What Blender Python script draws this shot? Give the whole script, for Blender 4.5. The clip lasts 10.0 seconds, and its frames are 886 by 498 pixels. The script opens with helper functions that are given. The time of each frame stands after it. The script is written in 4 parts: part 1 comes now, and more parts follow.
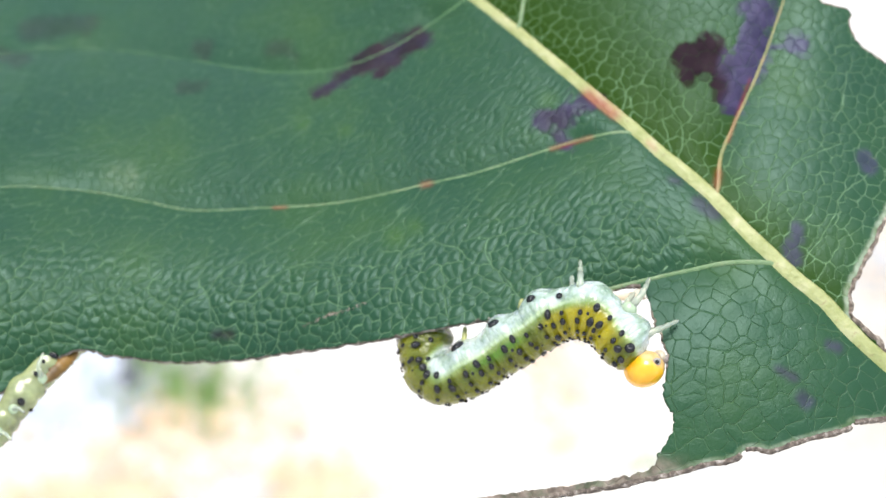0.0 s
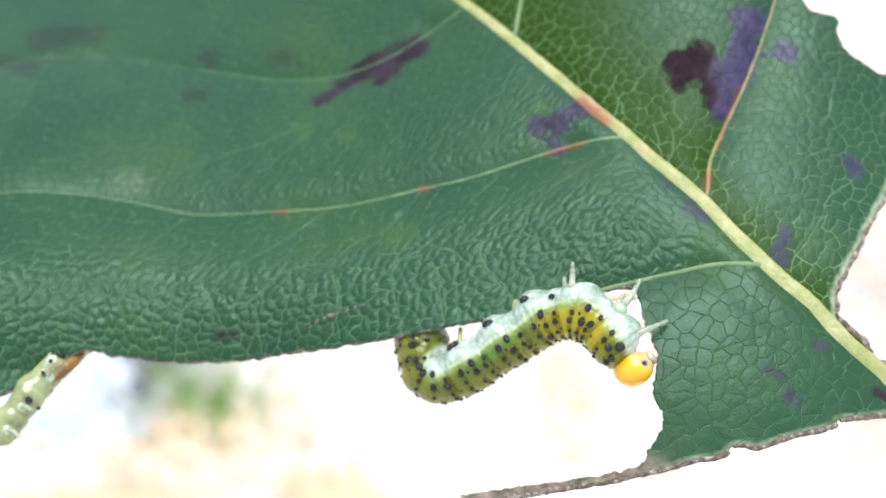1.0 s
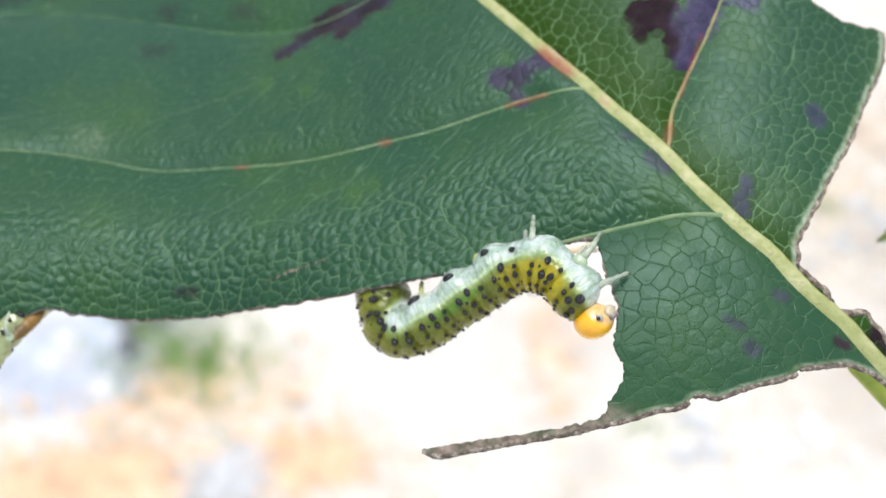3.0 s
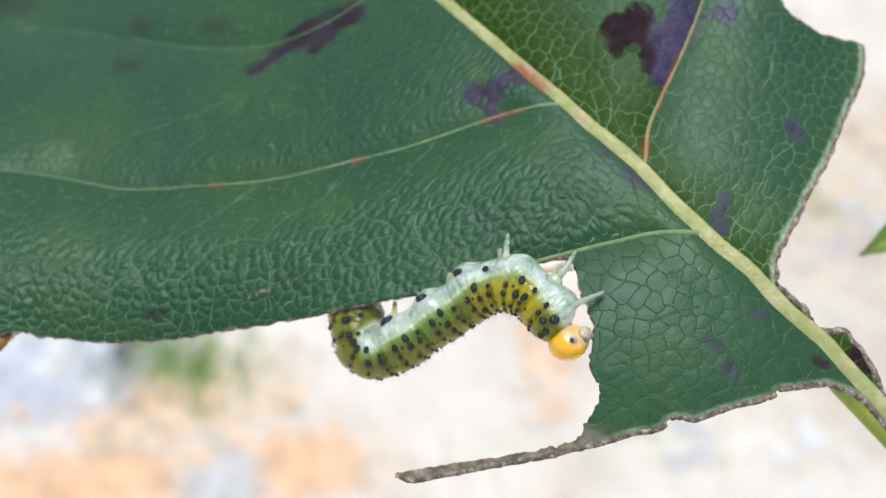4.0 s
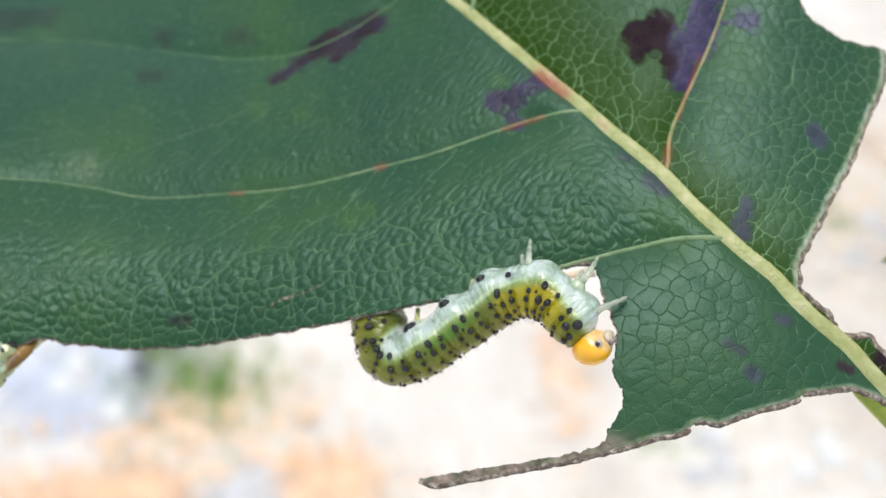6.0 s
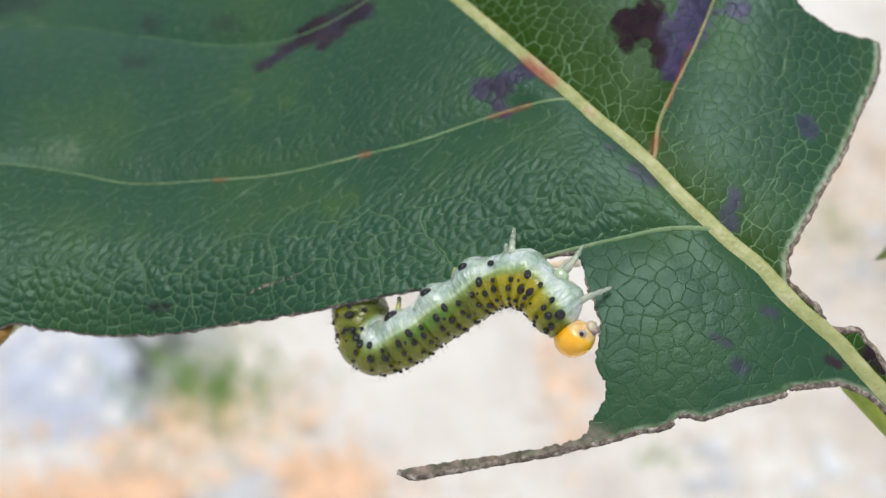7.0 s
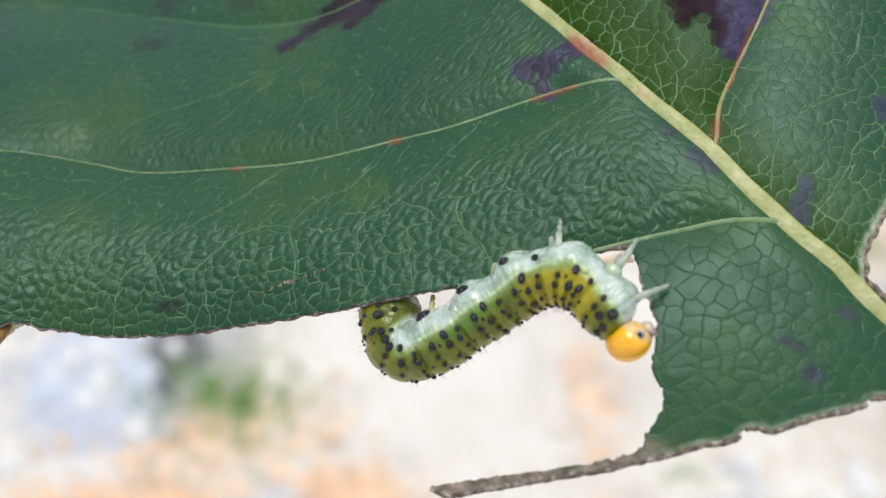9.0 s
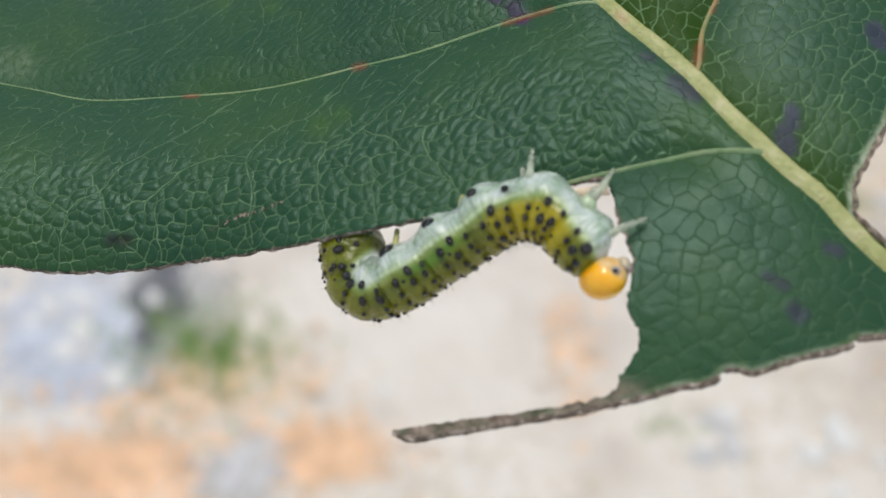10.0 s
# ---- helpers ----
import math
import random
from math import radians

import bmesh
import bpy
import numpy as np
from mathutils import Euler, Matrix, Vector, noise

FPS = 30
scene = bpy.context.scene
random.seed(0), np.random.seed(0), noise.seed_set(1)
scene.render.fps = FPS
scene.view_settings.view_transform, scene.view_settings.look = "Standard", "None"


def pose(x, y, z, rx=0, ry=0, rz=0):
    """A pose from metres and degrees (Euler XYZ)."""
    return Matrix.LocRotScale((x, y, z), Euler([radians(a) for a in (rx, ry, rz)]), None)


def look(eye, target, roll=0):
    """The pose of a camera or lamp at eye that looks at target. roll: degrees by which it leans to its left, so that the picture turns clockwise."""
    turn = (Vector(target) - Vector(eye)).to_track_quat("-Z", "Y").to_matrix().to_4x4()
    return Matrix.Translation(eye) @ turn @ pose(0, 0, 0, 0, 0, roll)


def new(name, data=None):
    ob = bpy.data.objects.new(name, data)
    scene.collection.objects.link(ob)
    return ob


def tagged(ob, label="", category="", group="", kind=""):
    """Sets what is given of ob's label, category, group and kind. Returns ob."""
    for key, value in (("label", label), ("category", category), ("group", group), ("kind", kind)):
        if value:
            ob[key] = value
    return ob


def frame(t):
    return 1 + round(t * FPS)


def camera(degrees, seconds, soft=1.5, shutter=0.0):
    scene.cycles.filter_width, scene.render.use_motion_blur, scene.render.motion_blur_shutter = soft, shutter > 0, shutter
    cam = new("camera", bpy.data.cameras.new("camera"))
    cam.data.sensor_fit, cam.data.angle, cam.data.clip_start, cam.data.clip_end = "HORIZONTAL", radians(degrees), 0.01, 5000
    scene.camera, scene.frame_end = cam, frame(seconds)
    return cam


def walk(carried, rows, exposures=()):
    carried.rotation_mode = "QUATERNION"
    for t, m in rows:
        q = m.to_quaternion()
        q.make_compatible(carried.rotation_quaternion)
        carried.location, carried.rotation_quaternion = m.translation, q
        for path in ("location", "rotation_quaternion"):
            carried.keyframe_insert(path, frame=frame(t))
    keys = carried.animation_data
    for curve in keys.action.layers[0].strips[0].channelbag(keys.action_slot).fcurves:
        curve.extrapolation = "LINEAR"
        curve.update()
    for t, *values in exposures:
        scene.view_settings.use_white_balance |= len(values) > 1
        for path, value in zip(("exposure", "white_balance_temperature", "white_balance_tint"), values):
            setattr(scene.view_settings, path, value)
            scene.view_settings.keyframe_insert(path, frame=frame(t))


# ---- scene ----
# ---- camera: a phone held a hand's width above the leaf ----
MM = 0.001
# the leaf's own axes: x along the branch, y across the leaf, z off its face; it leans 45 degrees to the ground
FRAME = pose(0, 0, 0.50, 45, 0, 0)
cam = camera(40, 10.0, soft=1.5)
cam.data.dof.use_dof = True
cam.data.dof.focus_distance = 0.0552
cam.data.dof.aperture_fstop = 46.0
# seconds, place in the leaf's own axes in mm, turn in degrees
PATH = [
    (0.0, -2.114, 0.003, 62.661, 1.162, -0.917, 1.053),
    (0.5, -0.988, -0.240, 63.666, 2.475, -0.707, 0.506),
    (1.0, -1.377, -0.474, 64.237, 1.699, -0.399, 1.023),
    (1.5, -0.750, -1.434, 64.698, 2.530, -0.447, 0.854),
    (2.0, -1.471, -1.282, 64.146, 1.244, -0.600, 1.383),
    (3.5, 0.903, -0.147, 63.535, -0.367, -1.047, 0.034),
    (4.0, 1.125, 0.154, 62.865, -0.134, -1.159, 0.064),
    (4.5, 0.000, 0.000, 64.621, 0.000, 0.001, -0.000),
    (5.0, -0.088, 0.812, 63.733, 0.197, -0.393, -0.191),
    (5.5, 0.517, 0.040, 63.362, 0.329, -0.333, -0.173),
    (7.0, 1.965, -1.275, 62.016, 1.004, -0.114, 0.587),
    (7.5, 4.433, -2.633, 59.495, 0.994, 0.221, 1.101),
    (8.0, 3.499, -1.910, 58.192, 1.890, 1.115, 0.440),
    (8.5, 1.463, -2.436, 57.179, 1.865, -0.347, 0.672),
    (9.0, 1.358, -2.146, 56.522, 1.720, 1.010, 0.880),
    (9.5, 0.320, -3.348, 55.632, 0.286, 0.537, 1.034),
    (10.0, 2.059, -2.947, 53.470, -0.475, 0.190, 1.170),
]
walk(cam, [(t, FRAME @ pose(x * MM, y * MM, z * MM, rx, ry, rz)) for t, x, y, z, rx, ry, rz in PATH],
     exposures=[(0, 1.56, 7300, 9), (2.0, 1.54, 7300, 9), (3.5, 1.12, 7400, 9), (4.0, 1.06, 7400, 9), (4.5, 1.10, 7400, 9), (5.5, 1.22, 7400, 9), (7.0, 0.88, 7500, 9), (7.5, 1.0, 7500, 9), (8.0, 0.90, 7500, 9), (9.0, 1.0, 7500, 9), (9.5, 0.98, 7600, 9), (10, 0.68, 7700, 9)])

# ---- world and sun: bright hazy daylight ----
world = bpy.data.worlds.new("sky")
scene.world = world
world.use_nodes = True
wn = world.node_tree.nodes
sky = wn.new("ShaderNodeTexSky")
sky.sky_type = "NISHITA"
sky.sun_disc = False
sky.sun_elevation, sky.sun_rotation = radians(87), radians(0)
world.node_tree.links.new(sky.outputs[0], wn["Background"].inputs[0])
wn["Background"].inputs[1].default_value = 0.125
sun = new("sun", bpy.data.lights.new("sun", "SUN"))
sun.data.energy, sun.data.angle, sun.data.color = 1.55, radians(30), (0.92, 0.97, 1.0)
sun.matrix_world = look((0.0, 0.14, 2.80), (0, 0, 0))


# ---- helpers for shapes ----
def mesh_of(name, verts, faces, mat, smooth=True):
    me = bpy.data.meshes.new(name)
    me.from_pydata(np.asarray(verts, float).tolist(), [], faces if isinstance(faces, list) else [tuple(f) for f in faces])
    me.materials.append(mat)
    if smooth:
        me.polygons.foreach_set("use_smooth", [True] * len(me.polygons))
    me.update()
    return me


def part(name, me, parent, label="", m=None):
    """One mesh object under a thing or under a part."""
    ob = new(name, me)
    ob.parent = parent
    if m is not None:
        ob.matrix_basis = m
    return tagged(ob, label)


def thing(name, label, category, m=FRAME, group="", kind=""):
    ob = new(name)
    ob.empty_display_size = 0.002
    ob.matrix_world = m
    return tagged(ob, label, category, group, kind)


def spline(pts, n):
    """n points evenly along a smooth curve through pts."""
    p = np.array(pts, float)
    p = np.vstack([2 * p[0] - p[1], p, 2 * p[-1] - p[-2]])
    out = []
    for i in range(1, len(p) - 2):
        for t in np.linspace(0, 1, 16, endpoint=False):
            a, b, c, d = p[i - 1], p[i], p[i + 1], p[i + 2]
            out.append(0.5 * (2 * b + (c - a) * t + (2 * a - 5 * b + 4 * c - d) * t * t + (3 * b - a - 3 * c + d) * t ** 3))
    out.append(p[-2])
    out = np.array(out)
    s = np.concatenate([[0], np.cumsum(np.linalg.norm(np.diff(out, axis=0), axis=1))])
    q = np.linspace(0, s[-1], n)
    return np.stack([np.interp(q, s, out[:, k]) for k in range(out.shape[1])], 1)


def tube(pts, radii, sides=10, flat=1.0, up=(0, 0, 1), rough=0.0, cap=True):
    """Verts and faces of a tapered tube along pts; flat squeezes it along up."""
    pts = np.array(pts, float)
    tan = np.gradient(pts, axis=0)
    tan /= np.linalg.norm(tan, axis=1)[:, None] + 1e-12
    verts, faces = [], []
    for i, (p, t) in enumerate(zip(pts, tan)):
        u = np.array(up, float)
        a = np.cross(u, t)
        a /= np.linalg.norm(a) + 1e-12
        b = np.cross(t, a)
        for k in range(sides):
            w = 2 * math.pi * k / sides
            r = radii[i] * (1 + rough * random.uniform(-1, 1))
            verts.append(p + a * math.cos(w) * r + b * math.sin(w) * r * flat)
    n = len(pts)
    for i in range(n - 1):
        for k in range(sides):
            k2 = (k + 1) % sides
            faces.append((i * sides + k, i * sides + k2, (i + 1) * sides + k2, (i + 1) * sides + k))
    if cap:
        faces.append(tuple(reversed(range(sides))))
        faces.append(tuple(range((n - 1) * sides, n * sides)))
    return verts, faces


def ball(radius, rings=10, sides=14, squash=(1, 1, 1)):
    verts, faces = [(0, 0, radius * squash[2])], []
    for i in range(1, rings):
        a = math.pi * i / rings
        for k in range(sides):
            b = 2 * math.pi * k / sides
            verts.append((radius * squash[0] * math.sin(a) * math.cos(b), radius * squash[1] * math.sin(a) * math.sin(b), radius * squash[2] * math.cos(a)))
    verts.append((0, 0, -radius * squash[2]))
    for k in range(sides):
        k2 = (k + 1) % sides
        faces.append((0, 1 + k, 1 + k2))
        last = len(verts) - 1
        faces.append((last, last - sides + k2, last - sides + k))
        for i in range(rings - 2):
            faces.append((1 + i * sides + k, 1 + (i + 1) * sides + k, 1 + (i + 1) * sides + k2, 1 + i * sides + k2))
    return verts, faces


# ---- materials ----
class Nodes:
    """Short hand for a node material."""

    def __init__(self, name):
        self.mat = bpy.data.materials.new(name)
        self.mat.use_nodes = True
        self.tree = self.mat.node_tree
        self.bsdf = self.tree.nodes["Principled BSDF"]

    def node(self, kind, **values):
        nd = self.tree.nodes.new("ShaderNode" + kind)
        for key, v in values.items():
            if key in nd.inputs:
                self.put(nd.inputs[key], v)
        return nd

    def put(self, socket, v):
        if isinstance(v, bpy.types.NodeSocket):
            self.tree.links.new(v, socket)
        elif isinstance(v, tuple) and len(v) == 3 and socket.type == "RGBA":
            socket.default_value = (*v, 1)
        else:
            socket.default_value = v

    def set(self, **values):
        for key, v in values.items():
            self.put(self.bsdf.inputs[key.replace("_", " ")], v)
        return self

    def coords(self):
        return self.node("TexCoord").outputs["Object"]

    def noise(self, scale, detail=3.0, vec=None, rough=0.55):
        return self.node("TexNoise", Vector=vec or self.coords(), Scale=scale, Detail=detail, Roughness=rough).outputs["Fac"]

    def ramp(self, fac, *stops):
        nd = self.node("ValToRGB", Fac=fac)
        el = nd.color_ramp.elements
        while len(el) < len(stops):
            el.new(0.5)
        for e, (pos, col) in zip(el, stops):
            e.position = pos
            e.color = (*col, 1) if isinstance(col, tuple) else (col, col, col, 1)
        return nd.outputs["Color"]

    def mix(self, fac, a, b, blend="MIX"):
        nd = self.tree.nodes.new("ShaderNodeMix")
        nd.data_type, nd.blend_type = "RGBA", blend
        self.put(nd.inputs["Factor"], fac)
        self.put(nd.inputs[6], a)
        self.put(nd.inputs[7], b)
        return nd.outputs[2]

    def math(self, op, a, b=0.5):
        nd = self.tree.nodes.new("ShaderNodeMath")
        nd.operation = op
        self.put(nd.inputs[0], a)
        self.put(nd.inputs[1], b)
        return nd.outputs[0]

    def attr(self, name):
        nd = self.tree.nodes.new("ShaderNodeAttribute")
        nd.attribute_name = name
        return nd.outputs["Fac"]

    def bump(self, height, strength, distance):
        nd = self.node("Bump", Height=height, Strength=strength, Distance=distance)
        self.put(self.bsdf.inputs["Normal"], nd.outputs["Normal"])
        return self


def leaf_material():
    n = Nodes("leaf_blade")
    big = n.noise(140, 4)
    fine = n.noise(2600, 4)
    base = n.ramp(big, (0.3, (0.0095, 0.041, 0.0155)), (0.5, (0.0145, 0.051, 0.0155)), (0.72, (0.026, 0.066, 0.0105)))
    base = n.mix(n.math("MULTIPLY", fine, 0.3), base, (0.020, 0.068, 0.032))
    # yellower tissue beside the midrib, darkened in colour where the panel catches little sheen
    base = n.mix(n.attr("yellow_dim"), base, (0.022, 0.050, 0.003))
    base = n.mix(n.attr("lime"), base, (0.055, 0.115, 0.008))
    # the net of veins: wide meshes and fine ones, from the distance to the mesh's border
    wide = n.node("MapRange", Value=n.attr("wide_net"), **{"From Min": 0.004, "From Max": 0.040, "To Min": 1.0, "To Max": 0.0}).outputs[0]
    thin = n.node("MapRange", Value=n.attr("fine_net"), **{"From Min": 0.004, "From Max": 0.030, "To Min": 1.0, "To Max": 0.0}).outputs[0]
    branch = n.node("MapRange", Value=n.attr("branch"), **{"From Min": 0.010, "From Max": 0.048, "To Min": 1.0, "To Max": 0.0}).outputs[0]
    patch = n.ramp(n.noise(420, 3), (0.35, 0.75), (0.65, 1.0))
    lines = n.math("MAXIMUM", n.math("MULTIPLY", wide, patch), n.math("MULTIPLY", n.math("MULTIPLY", thin, 0.8), patch))
    lines = n.math("MAXIMUM", lines, n.math("MULTIPLY", branch, 0.8))
    base = n.mix(n.math("MULTIPLY", n.math("MULTIPLY", lines, n.attr("net")), 0.9), base, (0.21, 0.34, 0.17))
    stain = n.attr("stain")
    brown = n.mix(n.attr("violet_sheen"), n.ramp(n.noise(700, 4), (0.35, (0.018, 0.011, 0.014)), (0.65, (0.034, 0.021, 0.025))), n.ramp(n.noise(900, 4), (0.35, (0.030, 0.022, 0.050)), (0.65, (0.060, 0.044, 0.090))))
    base = n.mix(n.math("MULTIPLY", stain, n.math("SUBTRACT", 1.0, n.math("MULTIPLY", lines, 0.2))), base, brown)
    base = n.mix(n.attr("rust"), base, (0.22, 0.03, 0.015))
    base = n.mix(n.math("MULTIPLY", n.attr("pale"), 0.7), base, n.ramp(n.noise(1800, 3), (0.35, (0.14, 0.18, 0.08)), (0.65, (0.38, 0.42, 0.30))))
    base = n.mix(n.attr("dry"), base, n.ramp(n.noise(1500, 4), (0.35, (0.12, 0.085, 0.06)), (0.65, (0.30, 0.22, 0.17))))
    # dust specks
    speck = n.ramp(n.noise(5200, 2), (0.77, 0.0), (0.80, 1.0))
    base = n.mix(n.math("MULTIPLY", speck, 0.5), base, (0.5, 0.5, 0.45))
    n.set(Base_Color=base, Specular_Tint=(0.68, 0.96, 0.97, 1.0), Roughness=n.ramp(n.noise(900, 3), (0.3, 0.36), (0.7, 0.48)), IOR=1.45, Specular_IOR_Level=n.math("SUBTRACT", n.math("SUBTRACT", 0.36, n.math("MULTIPLY", n.attr("yellow_dim"), 0.28)), n.math("MULTIPLY", stain, n.math("SUBTRACT", 0.26, n.math("MULTIPLY", n.attr("violet_sheen"), 0.2)))))
    low = n.math("MULTIPLY", lines, -0.7)
    n.bump(n.math("ADD", low, n.math("ADD", n.math("MULTIPLY", n.noise(2400, 3), 0.3), n.math("MULTIPLY", n.noise(6500, 3), 0.35))), 0.8, 0.00008)
    return n.mat


def vein_material(name, a, b, c):
    n = Nodes(name)
    col = n.ramp(n.noise(900, 4), (0.3, a), (0.55, b), (0.75, c))
    col = n.mix(n.attr("rust"), col, n.ramp(n.noise(1500, 3), (0.35, (0.24, 0.04, 0.02)), (0.7, (0.30, 0.12, 0.04))))
    fleck = n.ramp(n.noise(4200, 3), (0.62, 0.0), (0.70, 1.0))
    n.set(Base_Color=n.mix(n.math("MULTIPLY", fleck, 0.5), col, (0.20, 0.10, 0.05)), Roughness=0.5)
    n.bump(n.noise(3600, 4), 0.8, 0.00010)
    return n.mat


def rim_material(name, a, b, c):
    n = Nodes(name)
    n.set(Base_Color=n.ramp(n.noise(3000, 5, rough=0.75), (0.33, a), (0.5, b), (0.70, c)), Roughness=0.8)
    n.bump(n.noise(5000, 4), 0.9, 0.0001)
    return n.mat


def skin_material():
    n = Nodes("larva_skin")
    belly, gut, yellow, line = n.attr("belly"), n.attr("gut"), n.attr("yellow"), n.attr("line")
    side = n.ramp(n.noise(900, 4), (0.3, (0.075, 0.090, 0.001)), (0.7, (0.135, 0.145, 0.003)))
    side = n.mix(yellow, side, n.ramp(n.noise(1100, 3), (0.3, (0.24, 0.19, 0.002)), (0.7, (0.38, 0.30, 0.004))))
    side = n.mix(n.math("MULTIPLY", gut, 0.8), side, (0.075, 0.20, 0.012))
    pale = n.ramp(n.noise(1300, 3), (0.38, (0.27, 0.35, 0.26)), (0.62, (0.48, 0.53, 0.48)))
    skin = n.mix(n.node("MapRange", Value=belly, **{"From Max": 0.5}).outputs[0], side, n.ramp(n.noise(1300, 3), (0.35, (0.19, 0.27, 0.06)), (0.65, (0.26, 0.33, 0.11))))
    skin = n.mix(n.node("MapRange", Value=belly, **{"From Min": 0.4}).outputs[0], skin, pale)
    skin = n.mix(n.math("MULTIPLY", line, 0.7), skin, (0.48, 0.56, 0.36))
    n.set(Base_Color=skin, Roughness=n.ramp(n.noise(1700, 3), (0.3, 0.18), (0.7, 0.34)), Subsurface_Weight=0.5, Subsurface_Radius=(0.9, 1.0, 0.6),
          Subsurface_Scale=0.0011, Specular_IOR_Level=0.45, Coat_Weight=n.math("ADD", n.math("MULTIPLY", belly, 0.75), 0.15), Coat_Roughness=0.03)
    # wrinkles run round the body
    way = n.node("CombineXYZ", X=n.math("MULTIPLY", n.attr("along"), 6.5), Y=n.math("MULTIPLY", n.attr("belly_side"), 1.6), Z=n.math("MULTIPLY", n.attr("near_side"), 1.6)).outputs[0]
    wrinkle = n.ramp(n.noise(1.0, 3, way), (0.36, 0.0), (0.52, 0.75), (0.62, 1.0))
    n.bump(n.mix(0.35, n.noise(1900, 2), wrinkle), 0.8, 0.00016)
    # the wet film over the skin is lumpier than the skin below
    film = n.node("Bump", Height=n.mix(0.55, n.noise(1900, 2), wrinkle), Strength=1.0, Distance=0.00036).outputs["Normal"]
    n.put(n.bsdf.inputs["Coat Normal"], film)
    return n.mat


def head_material():
    n = Nodes("larva_head")
    orange = n.ramp(n.noise(700, 3), (0.3, (0.80, 0.34, 0.010)), (0.7, (0.90, 0.47, 0.025)))
    pale = n.ramp(n.noise(2600, 3), (0.35, (0.62, 0.36, 0.12)), (0.7, (0.74, 0.52, 0.26)))
    n.set(Base_Color=n.mix(n.attr("face"), orange, pale), Roughness=0.25, Subsurface_Weight=0.25, Subsurface_Radius=(0.8, 0.4, 0.1),
          Subsurface_Scale=0.0005, Coat_Weight=0.4, Coat_Roughness=0.12)
    n.bump(n.noise(5200, 3), 0.25, 0.00006)
    return n.mat


def plain(name, col, rough, var=0.25, scale=1500, **extra):
    n = Nodes(name)
    lo = tuple(c * (1 - var) for c in col)
    hi = tuple(min(1, c * (1 + var)) for c in col)
    n.set(Base_Color=n.ramp(n.noise(scale, 4), (0.3, lo), (0.7, hi)), Roughness=rough, **extra)
    n.bump(n.noise(scale * 2.5, 3), 0.3, 0.1 / scale if scale > 10 else 0.004)
    return n.mat


M_LEAF = leaf_material()
M_RIB = vein_material("midrib", (0.22, 0.24, 0.065), (0.33, 0.33, 0.13), (0.46, 0.41, 0.24))
M_VEIN = vein_material("side_vein", (0.09, 0.17, 0.06), (0.145, 0.22, 0.095), (0.23, 0.28, 0.14))
M_RUSTY = vein_material("rusty_vein", (0.14, 0.17, 0.05), (0.24, 0.20, 0.07), (0.32, 0.17, 0.06))
M_DULL = vein_material("dull_vein", (0.05, 0.13, 0.04), (0.08, 0.17, 0.06), (0.10, 0.19, 0.07))
M_RIM = rim_material("dried_edge", (0.03, 0.02, 0.014), (0.14, 0.10, 0.07), (0.46, 0.38, 0.30))
M_CORK = rim_material("corky_edge", (0.025, 0.018, 0.013), (0.13, 0.095, 0.07), (0.46, 0.39, 0.33))
M_STEM = vein_material("stem", (0.20, 0.28, 0.03), (0.30, 0.36, 0.05), (0.36, 0.38, 0.08))
M_SKIN = skin_material()
M_DULL_SKIN = plain("dull_larva_skin", (0.25, 0.27, 0.12), 0.25, 0.45, 800, Subsurface_Weight=0.3, Subsurface_Radius=(0.8, 1.0, 0.35), Subsurface_Scale=0.0006, Coat_Weight=0.4)
M_HEAD = head_material()
M_FACE = plain("larva_face", (0.52, 0.42, 0.29), 0.3, 0.2, 1500)
M_BLACK = plain("black_horn", (0.009, 0.008, 0.008), 0.16, 0.3, 3000)
M_WART = plain("wart_horn", (0.010, 0.009, 0.009), 0.12, 0.3, 2, Specular_IOR_Level=0.4)
M_LEG = plain("clear_leg", (0.62, 0.66, 0.52), 0.10, 0.25, 1600, Transmission_Weight=0.6, IOR=1.33)
M_PROLEG = plain("proleg", (0.50, 0.50, 0.20), 0.2, 0.25, 1600, Transmission_Weight=0.3, IOR=1.36)
M_BASE = plain("leg_base", (0.36, 0.44, 0.27), 0.22, 0.2, 1600, Coat_Weight=0.7, Coat_Roughness=0.04)
M_CLAW = plain("brown_horn", (0.10, 0.055, 0.03), 0.35, 0.3, 2500)
M_JAW = plain("jaw", (0.26, 0.20, 0.17), 0.4, 0.3, 2500)
M_EYERIM = plain("eye_patch", (0.34, 0.30, 0.26), 0.35, 0.2, 2500)
M_SHRED = plain("dry_shred", (0.62, 0.49, 0.36), 0.7, 0.25, 1200)
M_CURL = plain("dry_curl", (0.17, 0.085, 0.012), 0.45, 0.4, 1200)
M_HAIR = plain("pale_bristle", (0.42, 0.38, 0.24), 0.5, 0.2, 3000)

def smooth(e0, e1, x):
    t = np.clip((x - e0) / (e1 - e0), 0, 1)
    return t * t * (3 - 2 * t)


# ---- the leaf: one rose leaflet, chewed along its lower margin ----
def face_height(x, y):
    """Height of the leaf's face over its mean plane, in mm."""
    roll = 0.055 * np.clip(0.8 - y, 0, 6) ** 2 * smooth(-1.0, -9.0, x)
    x = np.clip(x, -26, 26) / 10
    y = np.clip(y, -14, 24) / 10
    return (2.154 + 2.828 * x - 4.702 * y - 0.114 * x * x + 0.842 * x * y - 1.356 * y * y
            - 0.407 * x ** 3 - 0.225 * x * x * y + 0.325 * x * y * y + 0.571 * y ** 3) - roll


